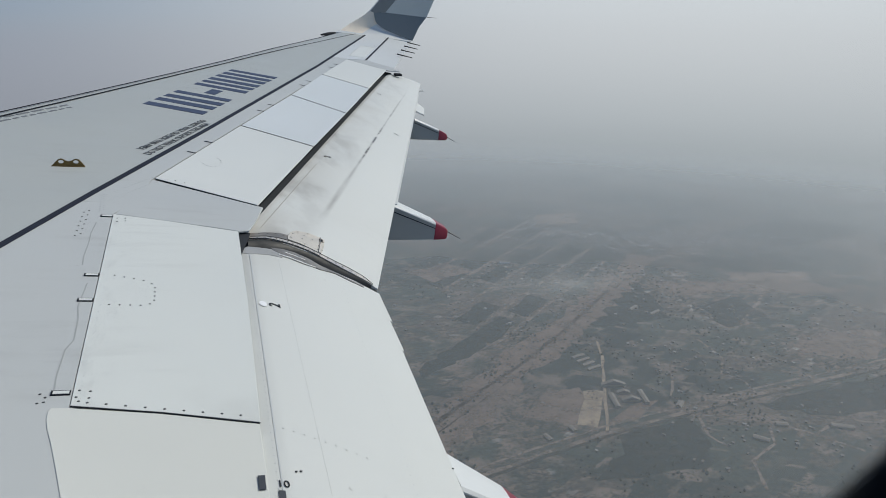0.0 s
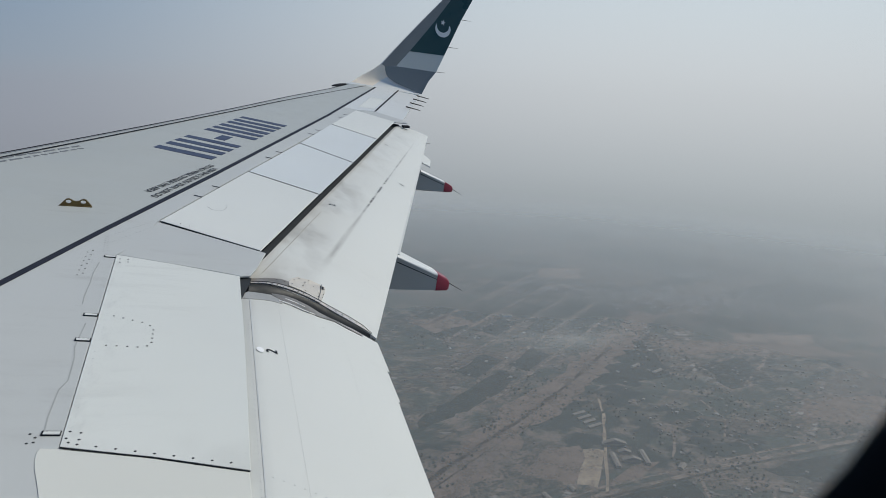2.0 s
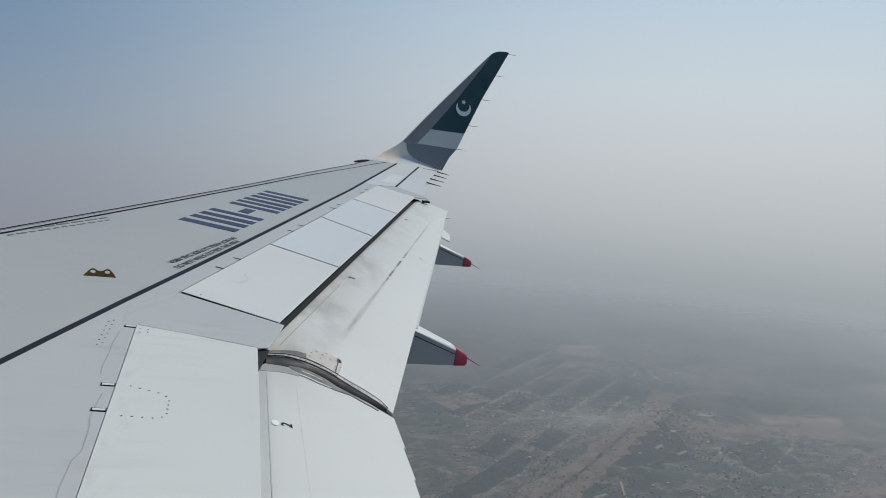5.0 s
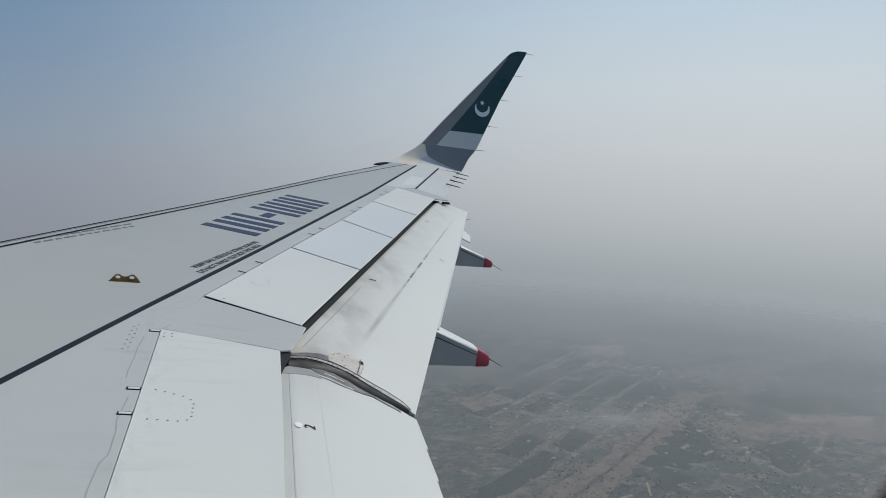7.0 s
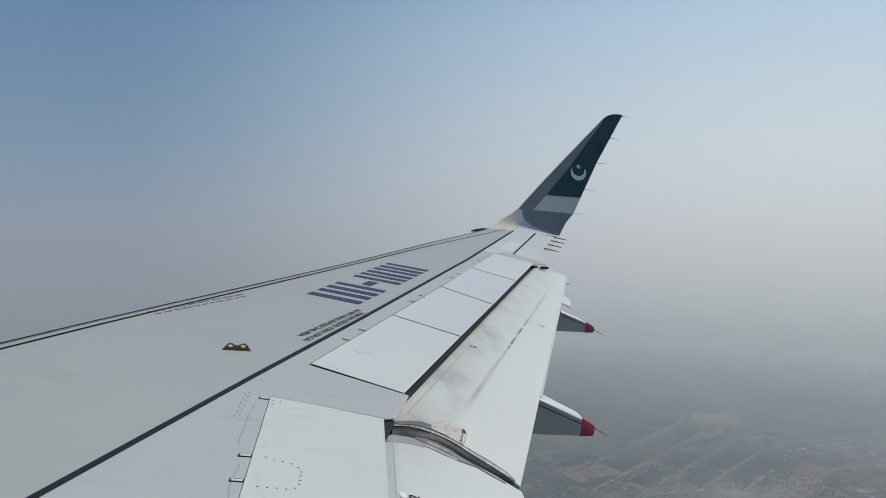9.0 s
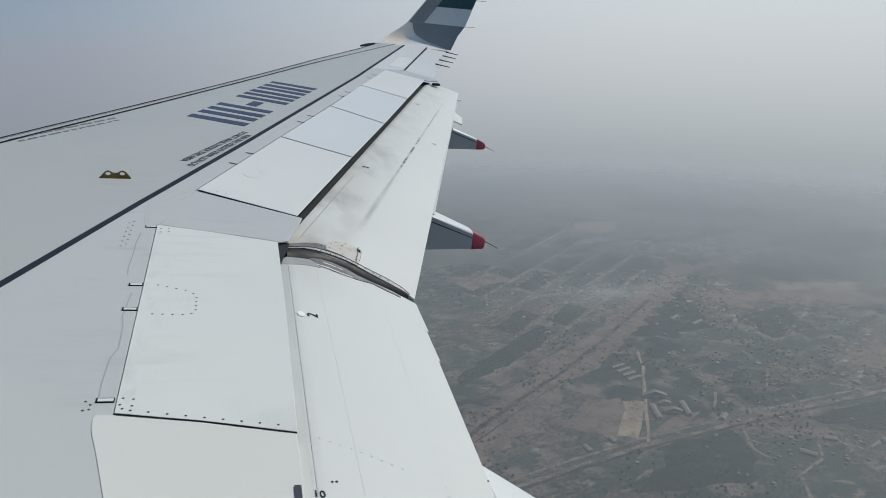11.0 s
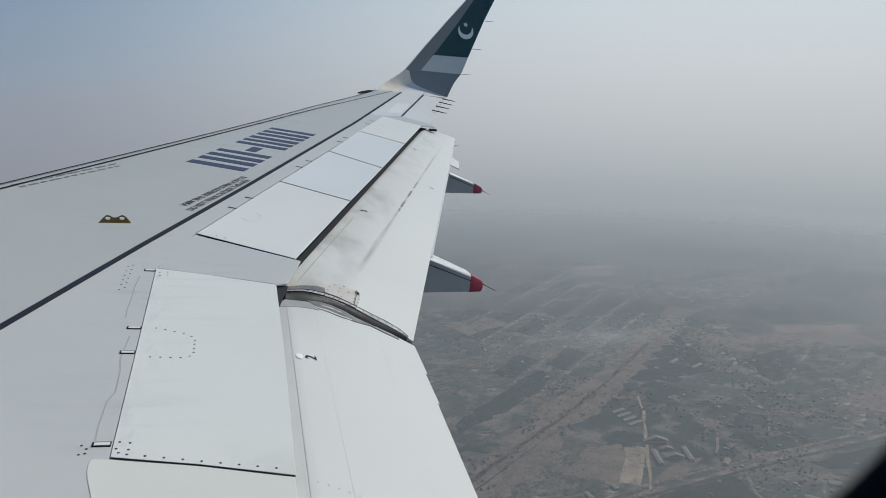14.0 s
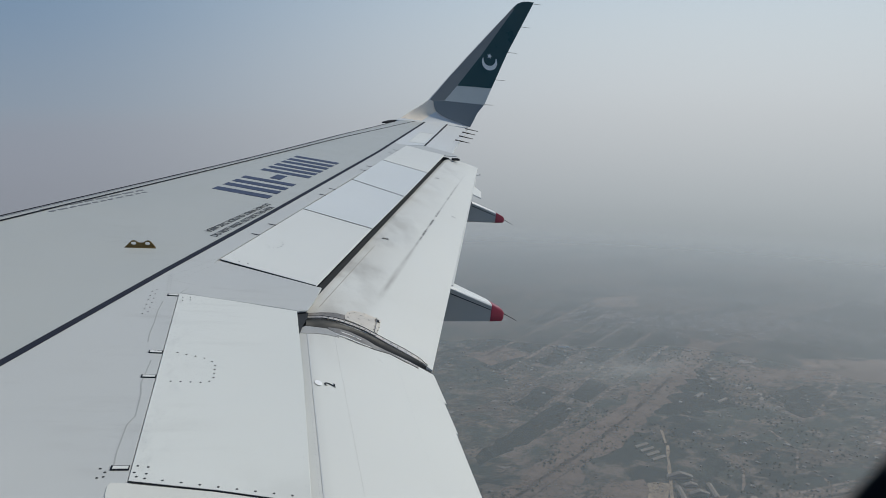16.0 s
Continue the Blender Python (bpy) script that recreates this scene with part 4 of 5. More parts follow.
loose("fastener_row", dots(rows_dull, 0.0045, 0.005), M["dull_rivet"], wing, "dull worn fastener heads")
loose("fastener_row", dots(rows_soft, 0.0055, 0.0052), M["rivet_soft"], wing, "painted fastener heads")
rk = along((4.657, 6.454), (4.638, 6.719), 8) + along((4.677, 6.476), (4.650, 6.745), 8)
rk += along((4.647, 6.72), (4.917, 7.139), 15) + along((4.697, 6.654), (4.905, 6.99), 12)
rk += along((5.06, 6.584), (5.301, 6.513), 9) + along((4.687, 6.631), (4.87, 6.547), 7)
loose("fastener_row", dots(rk, 0.0045, 0.0014), M["dull_rivet"], wing)
ring = [(5.32 + 0.055 * math.cos(a) * 1.3, 7.60 + 0.13 * math.sin(a)) for a in [radians(x) for x in range(-150, 60, 28)]]
heads(ring + [(5.072, 7.093), (5.134, 7.055)], 0.0042)
soft = along((5.498, 2.0), (5.50, 6.0), 90)
loose("fastener_row", dots(soft, 0.0042, 0.0022, inner_surf, 6), M["rivet_soft"], inner)
loose("fastener_row", dots(along((6.03, 2.0), (6.085, 5.9), 70), 0.0045, 0.0022, inner_surf, 6), M["rivet_soft"], inner)
loose("fastener_row", dots(along((5.55, 4.33), (5.88, 4.24), 9), 0.0045, 0.003, inner_surf, 6), M["rivet_soft"], inner)
heads([(5.572, 4.077), (5.59, 4.082), (6.315, 4.37)], 0.002, inner_surf, inner)
rail_mid = [(0.5 * (a[0] + b[0]), 0.5 * (a[1] + b[1])) for a, b in zip(rail_top, rail_low)]
rail_dots = rail_mid + [(0.5 * (a[0] + b[0]), 0.5 * (a[1] + b[1])) for a, b in zip(rail_mid, rail_mid[1:])]
strip_dots = [(5.60, 6.385), (5.655, 6.405), (5.71, 6.425), (5.76, 6.435)]
plate_dots = [(5.812, 6.43), (5.83, 6.49), (5.868, 6.535), (5.94, 6.562), (6.022, 6.545), (6.0, 6.45), (5.99, 6.40), (5.90, 6.40), (5.89, 6.46), (5.91, 6.52), (5.965, 6.50), (6.046, 6.53), (6.034, 6.46), (6.02, 6.41)]
small = bpy.data.meshes.new("fastener")
head_small = bmesh.new()
head_small.from_mesh(head_mesh)
bmesh.ops.scale(head_small, vec=(0.85, 0.85, 0.8), verts=head_small.verts)
head_small.to_mesh(small)
head_small.free()
small.materials.append(M["rivet"])
for pts_, lift_ in ((rail_dots, 0.0075), (strip_dots, 0.0045), (plate_dots, 0.0105)):
    for x, y in pts_:
        ob = new("fastener", small)
        ob.parent = outer
        ob.location = (x, y, outer_surf(x, y) + lift_)
        ob.rotation_euler = (radians(6), radians(12), 0)

# ---- cabin side with its window ----
WX, WZ, HW, HH, WR = 5.1745, 1.828, 0.180, 0.200, 0.130


def oval(grow, y, n=12):
    pts = []
    hw, hh, r = HW + grow, HH + grow, WR + grow
    for cx, cz, a0 in ((hw - r, hh - r, 0), (-(hw - r), hh - r, 90), (-(hw - r), -(hh - r), 180), (hw - r, -(hh - r), 270)):
        for k in range(n):
            a = radians(a0 + 90 * k / (n - 1))
            pts.append((WX + cx + r * math.cos(a), y, WZ + cz + r * math.sin(a)))
    return pts


def square(y, x0, x1, z0, z1, n=12):
    """As many points as oval() on a rectangle, in the same order."""
    pts = []
    for (ax, az), (bx2, bz), (cx2, cz2) in (((x1, (z0 + z1) / 2), (x1, z1), ((x0 + x1) / 2, z1)), (((x0 + x1) / 2, z1), (x0, z1), (x0, (z0 + z1) / 2)),
                                            ((x0, (z0 + z1) / 2), (x0, z0), ((x0 + x1) / 2, z0)), (((x0 + x1) / 2, z0), (x1, z0), (x1, (z0 + z1) / 2))):
        h = n // 2
        for k in range(n):
            t = k / (n - 1)
            p = (ax + (bx2 - ax) * min(1, 2 * t), az + (bz - az) * min(1, 2 * t)) if t <= 0.5 else (bx2 + (cx2 - bx2) * (2 * t - 1), bz + (cz2 - bz) * (2 * t - 1))
            pts.append((p[0], y, p[1]))
    return pts


cabin = thing("wall_cabin_side", "dark cabin side wall with an oval window opening", "wall", kind="structure")
rings = [square(1.825, 3.9, 6.6, 0.75, 2.6), oval(0.045, 1.825), oval(0.02, 1.845), oval(0.004, 1.855), oval(0.0, 1.860), oval(0.012, 1.868)]
smooth_by(part("wall_lining", loft(rings, True, False), M["cabin"], cabin, "dark plastic window surround"), 50)
part("outer_skin", loft([oval(0.0125, 1.869), oval(0.06, 1.882), square(1.885, 3.9, 6.6, 0.75, 2.6)], True, False), M["fuselage"], cabin, "white fuselage skin outside")
bm = bmesh.new()
bm.faces.new([bm.verts.new(p) for p in oval(0.009, 1.866)])
pane = part("window_pane", bm, M["pane"], cabin, "clear window pane")
pane.visible_shadow = False
shell = thing("wall_cabin_shell", "dark plain cabin interior closing the space", "wall", kind="structure")
bm = bmesh.new()
box(bm, (3.9, -1.85, 0.75), (6.6, -1.78, 2.6))
box(bm, (3.83, -1.85, 0.75), (3.90, 1.884, 2.6))
box(bm, (6.60, -1.85, 0.75), (6.67, 1.884, 2.6))
part("end_wall", bm, M["cabin"], shell)
bm = bmesh.new()
box(bm, (3.83, -1.85, 0.68), (6.67, 1.884, 0.75))
tagged(part("floor", bm, M["cabin"]), "dark cabin floor", "floor", kind="structure").matrix_world = AIR
bm = bmesh.new()
box(bm, (3.83, -1.85, 2.60), (6.67, 1.884, 2.67))
tagged(part("ceiling", bm, M["cabin"]), "dark cabin ceiling", "ceiling", kind="structure").matrix_world = AIR

# the rest of the fuselage, fore and aft of the window and above and below it
FZ, FR = 1.55, 1.972


def hoop(x, a0, a1, r=FR, n=40):
    return [(x, r * math.sin(radians(a0 + (a1 - a0) * k / n)), FZ + r * math.cos(radians(a0 + (a1 - a0) * k / n))) for k in range(n + 1)]


fuselage = thing("fuselage", "white airliner fuselage beside the wing root", "fuselage")
for x0, x1, a0, a1 in ((-3.0, 3.83, -180, 180), (6.67, 12.0, -180, 180), (3.83, 6.67, -70, 55), (3.83, 6.67, 118, 290)):
    sheet = loft([hoop(x0, a0, a1), hoop(x1, a0, a1)], False, False)
    smooth_by(part("fuselage_skin", sheet, M["fuselage"], fuselage), 40)
for x, r in ((-3.0, FR), (12.0, FR)):
    bm = bmesh.new()
    bm.faces.new([bm.verts.new(p) for p in hoop(x, -180, 180)[:-1]])
    part("fuselage_end", bm, M["fuselage"], fuselage)

# ---- ground far below ----
GROUND = -900.0
R = 6500


def ground_material():
    """Dry farmland: long fields along one grain of the land, worn ground and bushes round the villages."""
    n = Nodes("dry_farmland", 0.95)
    n.p.inputs["Specular IOR Level"].default_value = 0.1
    far = n.stretched((0.001, 0.001, 0.001))
    warp = n.t.nodes.new("ShaderNodeVectorMath")
    warp.operation = "MULTIPLY_ADD"
    nz = n.t.nodes.new("ShaderNodeTexNoise")
    nz.inputs["Scale"].default_value, nz.inputs["Detail"].default_value = 4.0, 3
    n.t.links.new(far, nz.inputs["Vector"])
    n.t.links.new(nz.outputs["Color"], warp.inputs[0])
    warp.inputs[1].default_value = (0.07, 0.07, 0.0)
    n.t.links.new(far, warp.inputs[2])
    turn = n.t.nodes.new("ShaderNodeMapping")
    turn.inputs["Rotation"].default_value = (0, 0, radians(-40))
    turn.inputs["Scale"].default_value = (0.55, 1.0, 1.0)
    n.t.links.new(warp.outputs[0], turn.inputs[0])

    def plots(scale):
        v = n.t.nodes.new("ShaderNodeTexVoronoi")
        v.distance = "CHEBYCHEV"
        v.inputs["Scale"].default_value, v.inputs["Randomness"].default_value = scale, 0.85
        n.t.links.new(turn.outputs[0], v.inputs["Vector"])
        c = n.t.nodes.new("ShaderNodeSeparateColor")
        n.t.links.new(v.outputs["Color"], c.inputs[0])
        return c.outputs, v.outputs["Distance"]

    big = n.noise(2.3, 4, far)
    fine = n.noise(48, 7, far, 0.7)
    clump = n.noise(85, 5, far, 0.7)
    (f0, f1, f2), _ = plots(6.5)
    (p0, p1, p2), rim = plots(24.0)
    (q0, q1, q2), _ = plots(75.0)
    scrub, crop, soil, dust = (0.020, 0.029, 0.029), (0.050, 0.062, 0.054), (0.128, 0.098, 0.082), (0.225, 0.172, 0.138)
    # broad dark fields, some paler, a few bare
    col = n.mix(n.span(f0, 0.35, 0.75), scrub, crop)
    col = n.mix(n.calc("MULTIPLY", n.span(f1, 0.74, 0.78), n.span(fine, 0.36, 0.60, 0.35, 0.9)), col, soil)
    col = n.mix(n.calc("MULTIPLY", n.span(p0, 0.62, 0.68), 0.5), col, crop)
    col = n.mix(n.calc("MULTIPLY", n.span(p1, 0.78, 0.84), n.span(fine, 0.40, 0.62, 0.1, 0.8)), col, soil)
    # settled land: bare brown ground with trees, yards and walls
    settled = n.span(n.calc("MULTIPLY_ADD", n.noise(17, 4, far), 0.35, n.calc("MULTIPLY", big, 0.8)), 0.575, 0.675)
    worn = n.mix(n.span(clump, 0.38, 0.62), soil, (0.165, 0.125, 0.102))
    worn = n.mix(n.calc("MULTIPLY", n.span(q0, 0.50, 0.58), n.span(fine, 0.40, 0.56, 0.2, 0.95)), worn, (0.026, 0.034, 0.030))
    worn = n.mix(n.span(n.noise(105, 4, far, 0.6), 0.52, 0.60, 0.0, 0.85), worn, (0.022, 0.029, 0.025))
    worn = n.mix(n.calc("MULTIPLY", n.span(q1, 0.86, 0.90), n.span(clump, 0.42, 0.60, 0.1, 0.8)), worn, dust)
    worn = n.mix(n.calc("MULTIPLY", n.span(q2, 0.95, 0.96), 0.6), worn, (0.36, 0.34, 0.32))
    col = n.mix(settled, col, worn)
    # trodden edges between the plots, scattered bushes, dusty spots
    edge = n.calc("MULTIPLY", n.span(rim, 0.40, 0.47), n.span(n.noise(13, 4, far), 0.48, 0.62, 0.0, 0.8))
    col = n.mix(edge, col, (0.19, 0.15, 0.125))
    dusty = n.calc("MULTIPLY", n.span(n.noise(130, 4, far, 0.65), 0.55, 0.63), n.span(n.noise(9, 4, far), 0.42, 0.62, 0.1, 0.6))
    col = n.mix(dusty, col, (0.15, 0.118, 0.098))
    bush = n.calc("MULTIPLY", n.span(n.noise(115, 4, far, 0.65), 0.51, 0.60), n.span(n.noise(11, 4, far), 0.38, 0.58, 0.25, 0.9))
    col = n.mix(bush, col, (0.020, 0.027, 0.024))
    spot = n.calc("MULTIPLY", n.span(n.noise(95, 5, far, 0.7), 0.62, 0.70), n.span(n.noise(7, 3, far), 0.45, 0.6, 0.0, 0.6))
    n.colour(n.mix(spot, col, dust))
    n.put(n.p.inputs["Alpha"], n.painted_haze_fade())
    return n.m


M["ground"] = ground_material()
def land(name, base, specks, amount, pale=(0.30, 0.24, 0.19), pale_amount=0.25, cover=(0.55, 1.0)):
    """Open land: broad tints, furrow-like streaks, dark bushes and paler worn spots."""
    n = Nodes(name, 0.95)
    n.p.inputs["Specular IOR Level"].default_value = 0.1
    broad = n.noise(0.006, 4)
    mid_ = n.noise(0.035, 5, None, 0.65)
    fine_ = n.noise(0.11, 4, None, 0.7)
    col = n.mix(broad, tuple(c * 0.7 for c in base), tuple(c * 1.3 for c in base))
    col = n.mix(n.span(mid_, 0.52, 0.70, 0, pale_amount), col, pale)
    col = n.mix(n.calc("MULTIPLY", n.span(fine_, 0.50, 0.66), n.span(n.noise(0.018, 3), 0.38, 0.58, 0.3, amount)), col, specks)
    n.colour(col)
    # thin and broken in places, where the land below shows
    n.put(n.p.inputs["Alpha"], n.calc("MULTIPLY", n.span(n.noise(0.022, 6, None, 0.65), 0.36, 0.60, *cover), n.painted_haze_fade()))
    return n.m


M["dark_field"] = land("dark_green_crops", (0.026, 0.036, 0.034), (0.014, 0.019, 0.017), 0.8, (0.075, 0.078, 0.066), 0.6, (0.45, 0.95))
M["brown_field"] = land("brown_bare_soil", (0.185, 0.138, 0.113), (0.045, 0.046, 0.040), 0.8, (0.235, 0.178, 0.145), 0.6, (0.55, 1.0))
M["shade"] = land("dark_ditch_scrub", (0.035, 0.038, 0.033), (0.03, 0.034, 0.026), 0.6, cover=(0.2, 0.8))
M["track"] = land("dusty_track", (0.225, 0.18, 0.15), (0.08, 0.07, 0.06), 0.7, cover=(0.15, 0.95))
M["sand"] = land("pale_sand", (0.34, 0.265, 0.195), (0.08, 0.07, 0.055), 0.9)
M["pale_soil"] = land("pale_bare_soil", (0.24, 0.18, 0.145), (0.06, 0.055, 0.045), 0.7)
M["wall_far"] = plain("sandy_plaster", (0.30, 0.25, 0.18), 0.9, vary=0.2, scale=0.1)


def roofs(name, pale, rare):
    n = Nodes(name, 0.85)
    geo = n.t.nodes.new("ShaderNodeNewGeometry")
    r = geo.outputs["Random Per Island"]
    tint = n.mix(n.span(n.noise(0.08, 3), 0.35, 0.65), (0.10, 0.085, 0.072), (0.125, 0.115, 0.107))
    n.colour(n.mix(n.calc("POWER", r, rare), tint, pale))
    n.put(n.p.inputs["Alpha"], n.painted_haze_fade())
    return n.m


M["roof"] = roofs("weathered_roofs", (0.34, 0.33, 0.315), 7.0)
M["white_roof"] = roofs("whitewashed_roofs", (0.46, 0.457, 0.445), 2.2)
M["shed_roof"] = plain("pale_sheet_roof", (0.17, 0.145, 0.12), 0.8, vary=0.3, scale=0.05)


def tree_leaves():
    n = Nodes("dark_tree_leaves", 0.9)
    n.p.inputs["Specular IOR Level"].default_value = 0.1
    n.colour(n.mix(n.noise(0.08, 5), (0.022, 0.029, 0.022), (0.044, 0.055, 0.042)))
    n.put(n.p.inputs["Alpha"], n.painted_haze_fade())
    return n.m


M["tree"] = tree_leaves()
bm = bmesh.new()
grid = [-R, -3000, -1000, 0, 800, 1600, 2400, 3200, R]
vs = [[bm.verts.new((x, y, 0)) for x in grid] for y in grid]
for i in range(len(grid) - 1):
    for j in range(len(grid) - 1):
        bm.faces.new((vs[i][j], vs[i][j + 1], vs[i + 1][j + 1], vs[i + 1][j]))
ground = part("ground", bm, M["ground"])
ground.location = (0, 0, GROUND)
tagged(ground, "dry brown and green farmland far below in haze", "ground", kind="structure")


def track(name, pts, width, mat, label):
    bm = bmesh.new()
    rnd = random.Random(len(pts) + int(width * 10))
    path = []
    for a, b in zip(pts, pts[1:]):
        n = max(2, int(math.dist(a, b) / 28))
        path += [(a[0] + (b[0] - a[0]) * k / n + rnd.uniform(-1, 1) * (1.5 + 0.03 * width), a[1] + (b[1] - a[1]) * k / n + rnd.uniform(-1, 1) * (1.5 + 0.03 * width)) for k in range(n)]
    path.append(pts[-1])
    p = [Vector(q) for q in path]
    rows2 = []
    for i, q in enumerate(p):
        d = (p[min(i + 1, len(p) - 1)] - p[max(0, i - 1)]).normalized()
        w = width * rnd.uniform(0.6, 1.2) / 2
        rows2.append([bm.verts.new((q.x - d.y * w, q.y + d.x * w, 0.5)), bm.verts.new((q.x + d.y * w, q.y - d.x * w, 0.5))])
    for a, b in zip(rows2, rows2[1:]):
        bm.faces.new((a[0], a[1], b[1], b[0]))
    bmesh.ops.recalc_face_normals(bm, faces=bm.faces)
    if bm.faces[0].normal.z < 0:
        bmesh.ops.reverse_faces(bm, faces=bm.faces)
    ob = part(name, bm, mat)
    ob.location = (0, 0, GROUND)
    return tagged(ob, label, "road", kind="structure")


def patch(name, poly, mat, label, lift=0.3, jag=24):
    """A field with a slightly uneven edge."""
    rnd = random.Random(int(poly[0][0]))
    pts = []
    for a, b in zip(poly, poly[1:] + poly[:1]):
        n = max(2, int(math.dist(a, b) / 35))
        pts += [(a[0] + (b[0] - a[0]) * k / n + rnd.uniform(-jag, jag) * 0.6, a[1] + (b[1] - a[1]) * k / n + rnd.uniform(-jag, jag) * 0.6) for k in range(n)]
    bm = bmesh.new()
    bm.faces.new([bm.verts.new((x, y, lift)) for x, y in ccw(pts)])
    ob = part(name, bm, mat)
    ob.location = (0, 0, GROUND)
    return tagged(ob, label, "field", kind="structure")


patch("field_dark", [(1387, 2125), (1314, 1742), (1107, 1731), (1012, 1783)], M["dark_field"], "dark green field")
patch("field_dark", [(493, 1668), (691, 1801), (698, 1718), (469, 1583)], M["dark_field"], "dark green field")
patch("field_dark", [(1451, 1808), (1631, 1836), (1608, 1673), (1432, 1624)], M["dark_field"], "dark green field")
patch("field_dark", [(1220, 1240), (1680, 1275), (1500, 1120), (1330, 1150)], M["dark_field"], "dark green field")
patch("field_dark", [(830, 1210), (1020, 1230), (960, 1060), (700, 1080)], M["dark_field"], "dark green field")
patch("field_dark", [(2000, 2450), (2500, 2600), (2700, 2350), (2200, 2200)], M["dark_field"], "dark green field")
patch("field_brown", [(1609, 1539), (1868, 1491), (1707, 1345), (1489, 1424)], M["brown_field"], "brown ploughed field")
patch("field_brown", [(749, 1439), (837, 1423), (751, 1280), (637, 1344)], M["brown_field"], "brown bare field")
patch("field_brown", [(900, 1330), (985, 1318), (900, 1262), (815, 1262)], M["brown_field"], "brown bare field")
patch("field_brown", [(1420, 2040), (1690, 1950), (1960, 1880), (2050, 1760), (1700, 1850), (1440, 1900)], M["brown_field"], "brown bare plain")
patch("yard", [(836, 1417), (881, 1406), (792, 1261), (755, 1279)], M["sand"], "pale dusty yard", 0.5, 12)
patch("bare_plot", [(1761, 2042), (2036, 1960), (1965, 1885), (1698, 1961)], M["pale_soil"], "pale bare plot", 0.5, 12)
patch("bare_plot", [(1403, 2942), (1595, 2905), (1515, 2751), (1333, 2788)], M["pale_soil"], "pale bare plot", 0.5, 12)
patch("bare_plot", [(640, 2350), (800, 2420), (860, 2300), (700, 2240)], M["brown_field"], "brown bare plot", 0.5, 12)
track("dry_river", [(300, 1230), (463, 1354), (749, 1605), (1026, 1810), (1290, 2045), (1560, 2290)], 118, M["brown_field"], "broad brown dry riverbed")
track("canal_road", [(330, 1300), (429, 1371), (590, 1489), (750, 1593), (960, 1760), (1240, 2000)], 12, M["track"], "pale track along the riverbed")
track("canal_road", [(350, 1285), (449, 1351), (615, 1472), (775, 1575)], 4, M["shade"], "dark ditch along the track")
track("road_main", [(-200, 1040), (480, 1168), (623, 1201), (798, 1234), (1194, 1277), (1666, 1308), (3000, 1400)], 14, M["track"], "dusty straight road across dark fields")
track("road_side", [(-200, 1062), (470, 1190), (613, 1223), (788, 1257), (1184, 1300), (1656, 1333), (3000, 1430)], 8, M["track"], "narrow track beside the main road")
track("road_ditch", [(-200, 1028), (470, 1156), (613, 1188), (788, 1221), (1184, 1264), (1656, 1295), (3000, 1387)], 9, M["shade"], "dark ditch along the main road")
track("lane", [(798, 1234), (850, 1330), (894, 1413), (978, 1573), (1010, 1660)], 9, M["sand"], "pale lane")
track("lane", [(1027, 1109), (1010, 1160), (1040, 1230), (1015, 1270)], 8, M["track"], "winding pale lane")
track("lane", [(1040, 1235), (1156, 1210), (1204, 1143), (1244, 1093), (1300, 1010)], 9, M["track"], "winding pale lane")
track("lane", [(1173, 1154), (1130, 1090), (1040, 1050), (1000, 960)], 8, M["track"], "winding pale lane")
track("lane", [(1244, 1093), (1360, 1130), (1420, 1090), (1540, 1100)], 9, M["track"], "winding pale lane")
track("lane", [(1070, 1270), (1030, 1330), (1075, 1390), (1130, 1480)], 7, M["track"], "winding pale lane")
track("lane", [(1245, 1285), (1260, 1345), (1225, 1390), (1290, 1470), (1300, 1600)], 7, M["track"], "winding pale lane")
track("lane", [(2036, 1960), (2080, 1800), (2230, 1650), (2400, 1600)], 12, M["track"], "winding pale lane")
# lanes that run along the grain of the land, beyond the riverbed, with long dark fields between them
GRAIN, CROSS = Vector((0.767, 0.641)), Vector((-0.641, 0.767))
for k, (away, a, b) in enumerate(((115, 420, 1300), (215, 500, 1420), (335, 620, 1500), (460, 700, 1560), (590, 820, 1640))):
    ends = [Vector((463, 1354)) + CROSS * away + GRAIN * d for d in (a, 0.5 * (a + b), b)]
    track("field_track", [tuple(e) for e in ends], 15, M["track"], "pale lane between long fields")
    for m in range(4):
        if (k + m) % 3 == 2:
            continue
        d0 = a + (b - a) * m / 4 + 20
        quad = [Vector((463, 1354)) + CROSS * (away + c) + GRAIN * d for c, d in ((14, d0), (14, d0 + 165), (86, d0 + 170), (86, d0 + 5))]
        patch("field_dark", [tuple(q) for q in quad], M["dark_field"], "long dark green field", 0.3, 9)
for a, b in (((1650, 2230), (1900, 2650)), ((2100, 1700), (2700, 2300)), ((1480, 1640), (1850, 1950))):
    mid = ((a[0] + b[0]) / 2 + 12, (a[1] + b[1]) / 2 - 12)
    track("field_track", [a, mid, b], 10, M["track"], "pale field track")


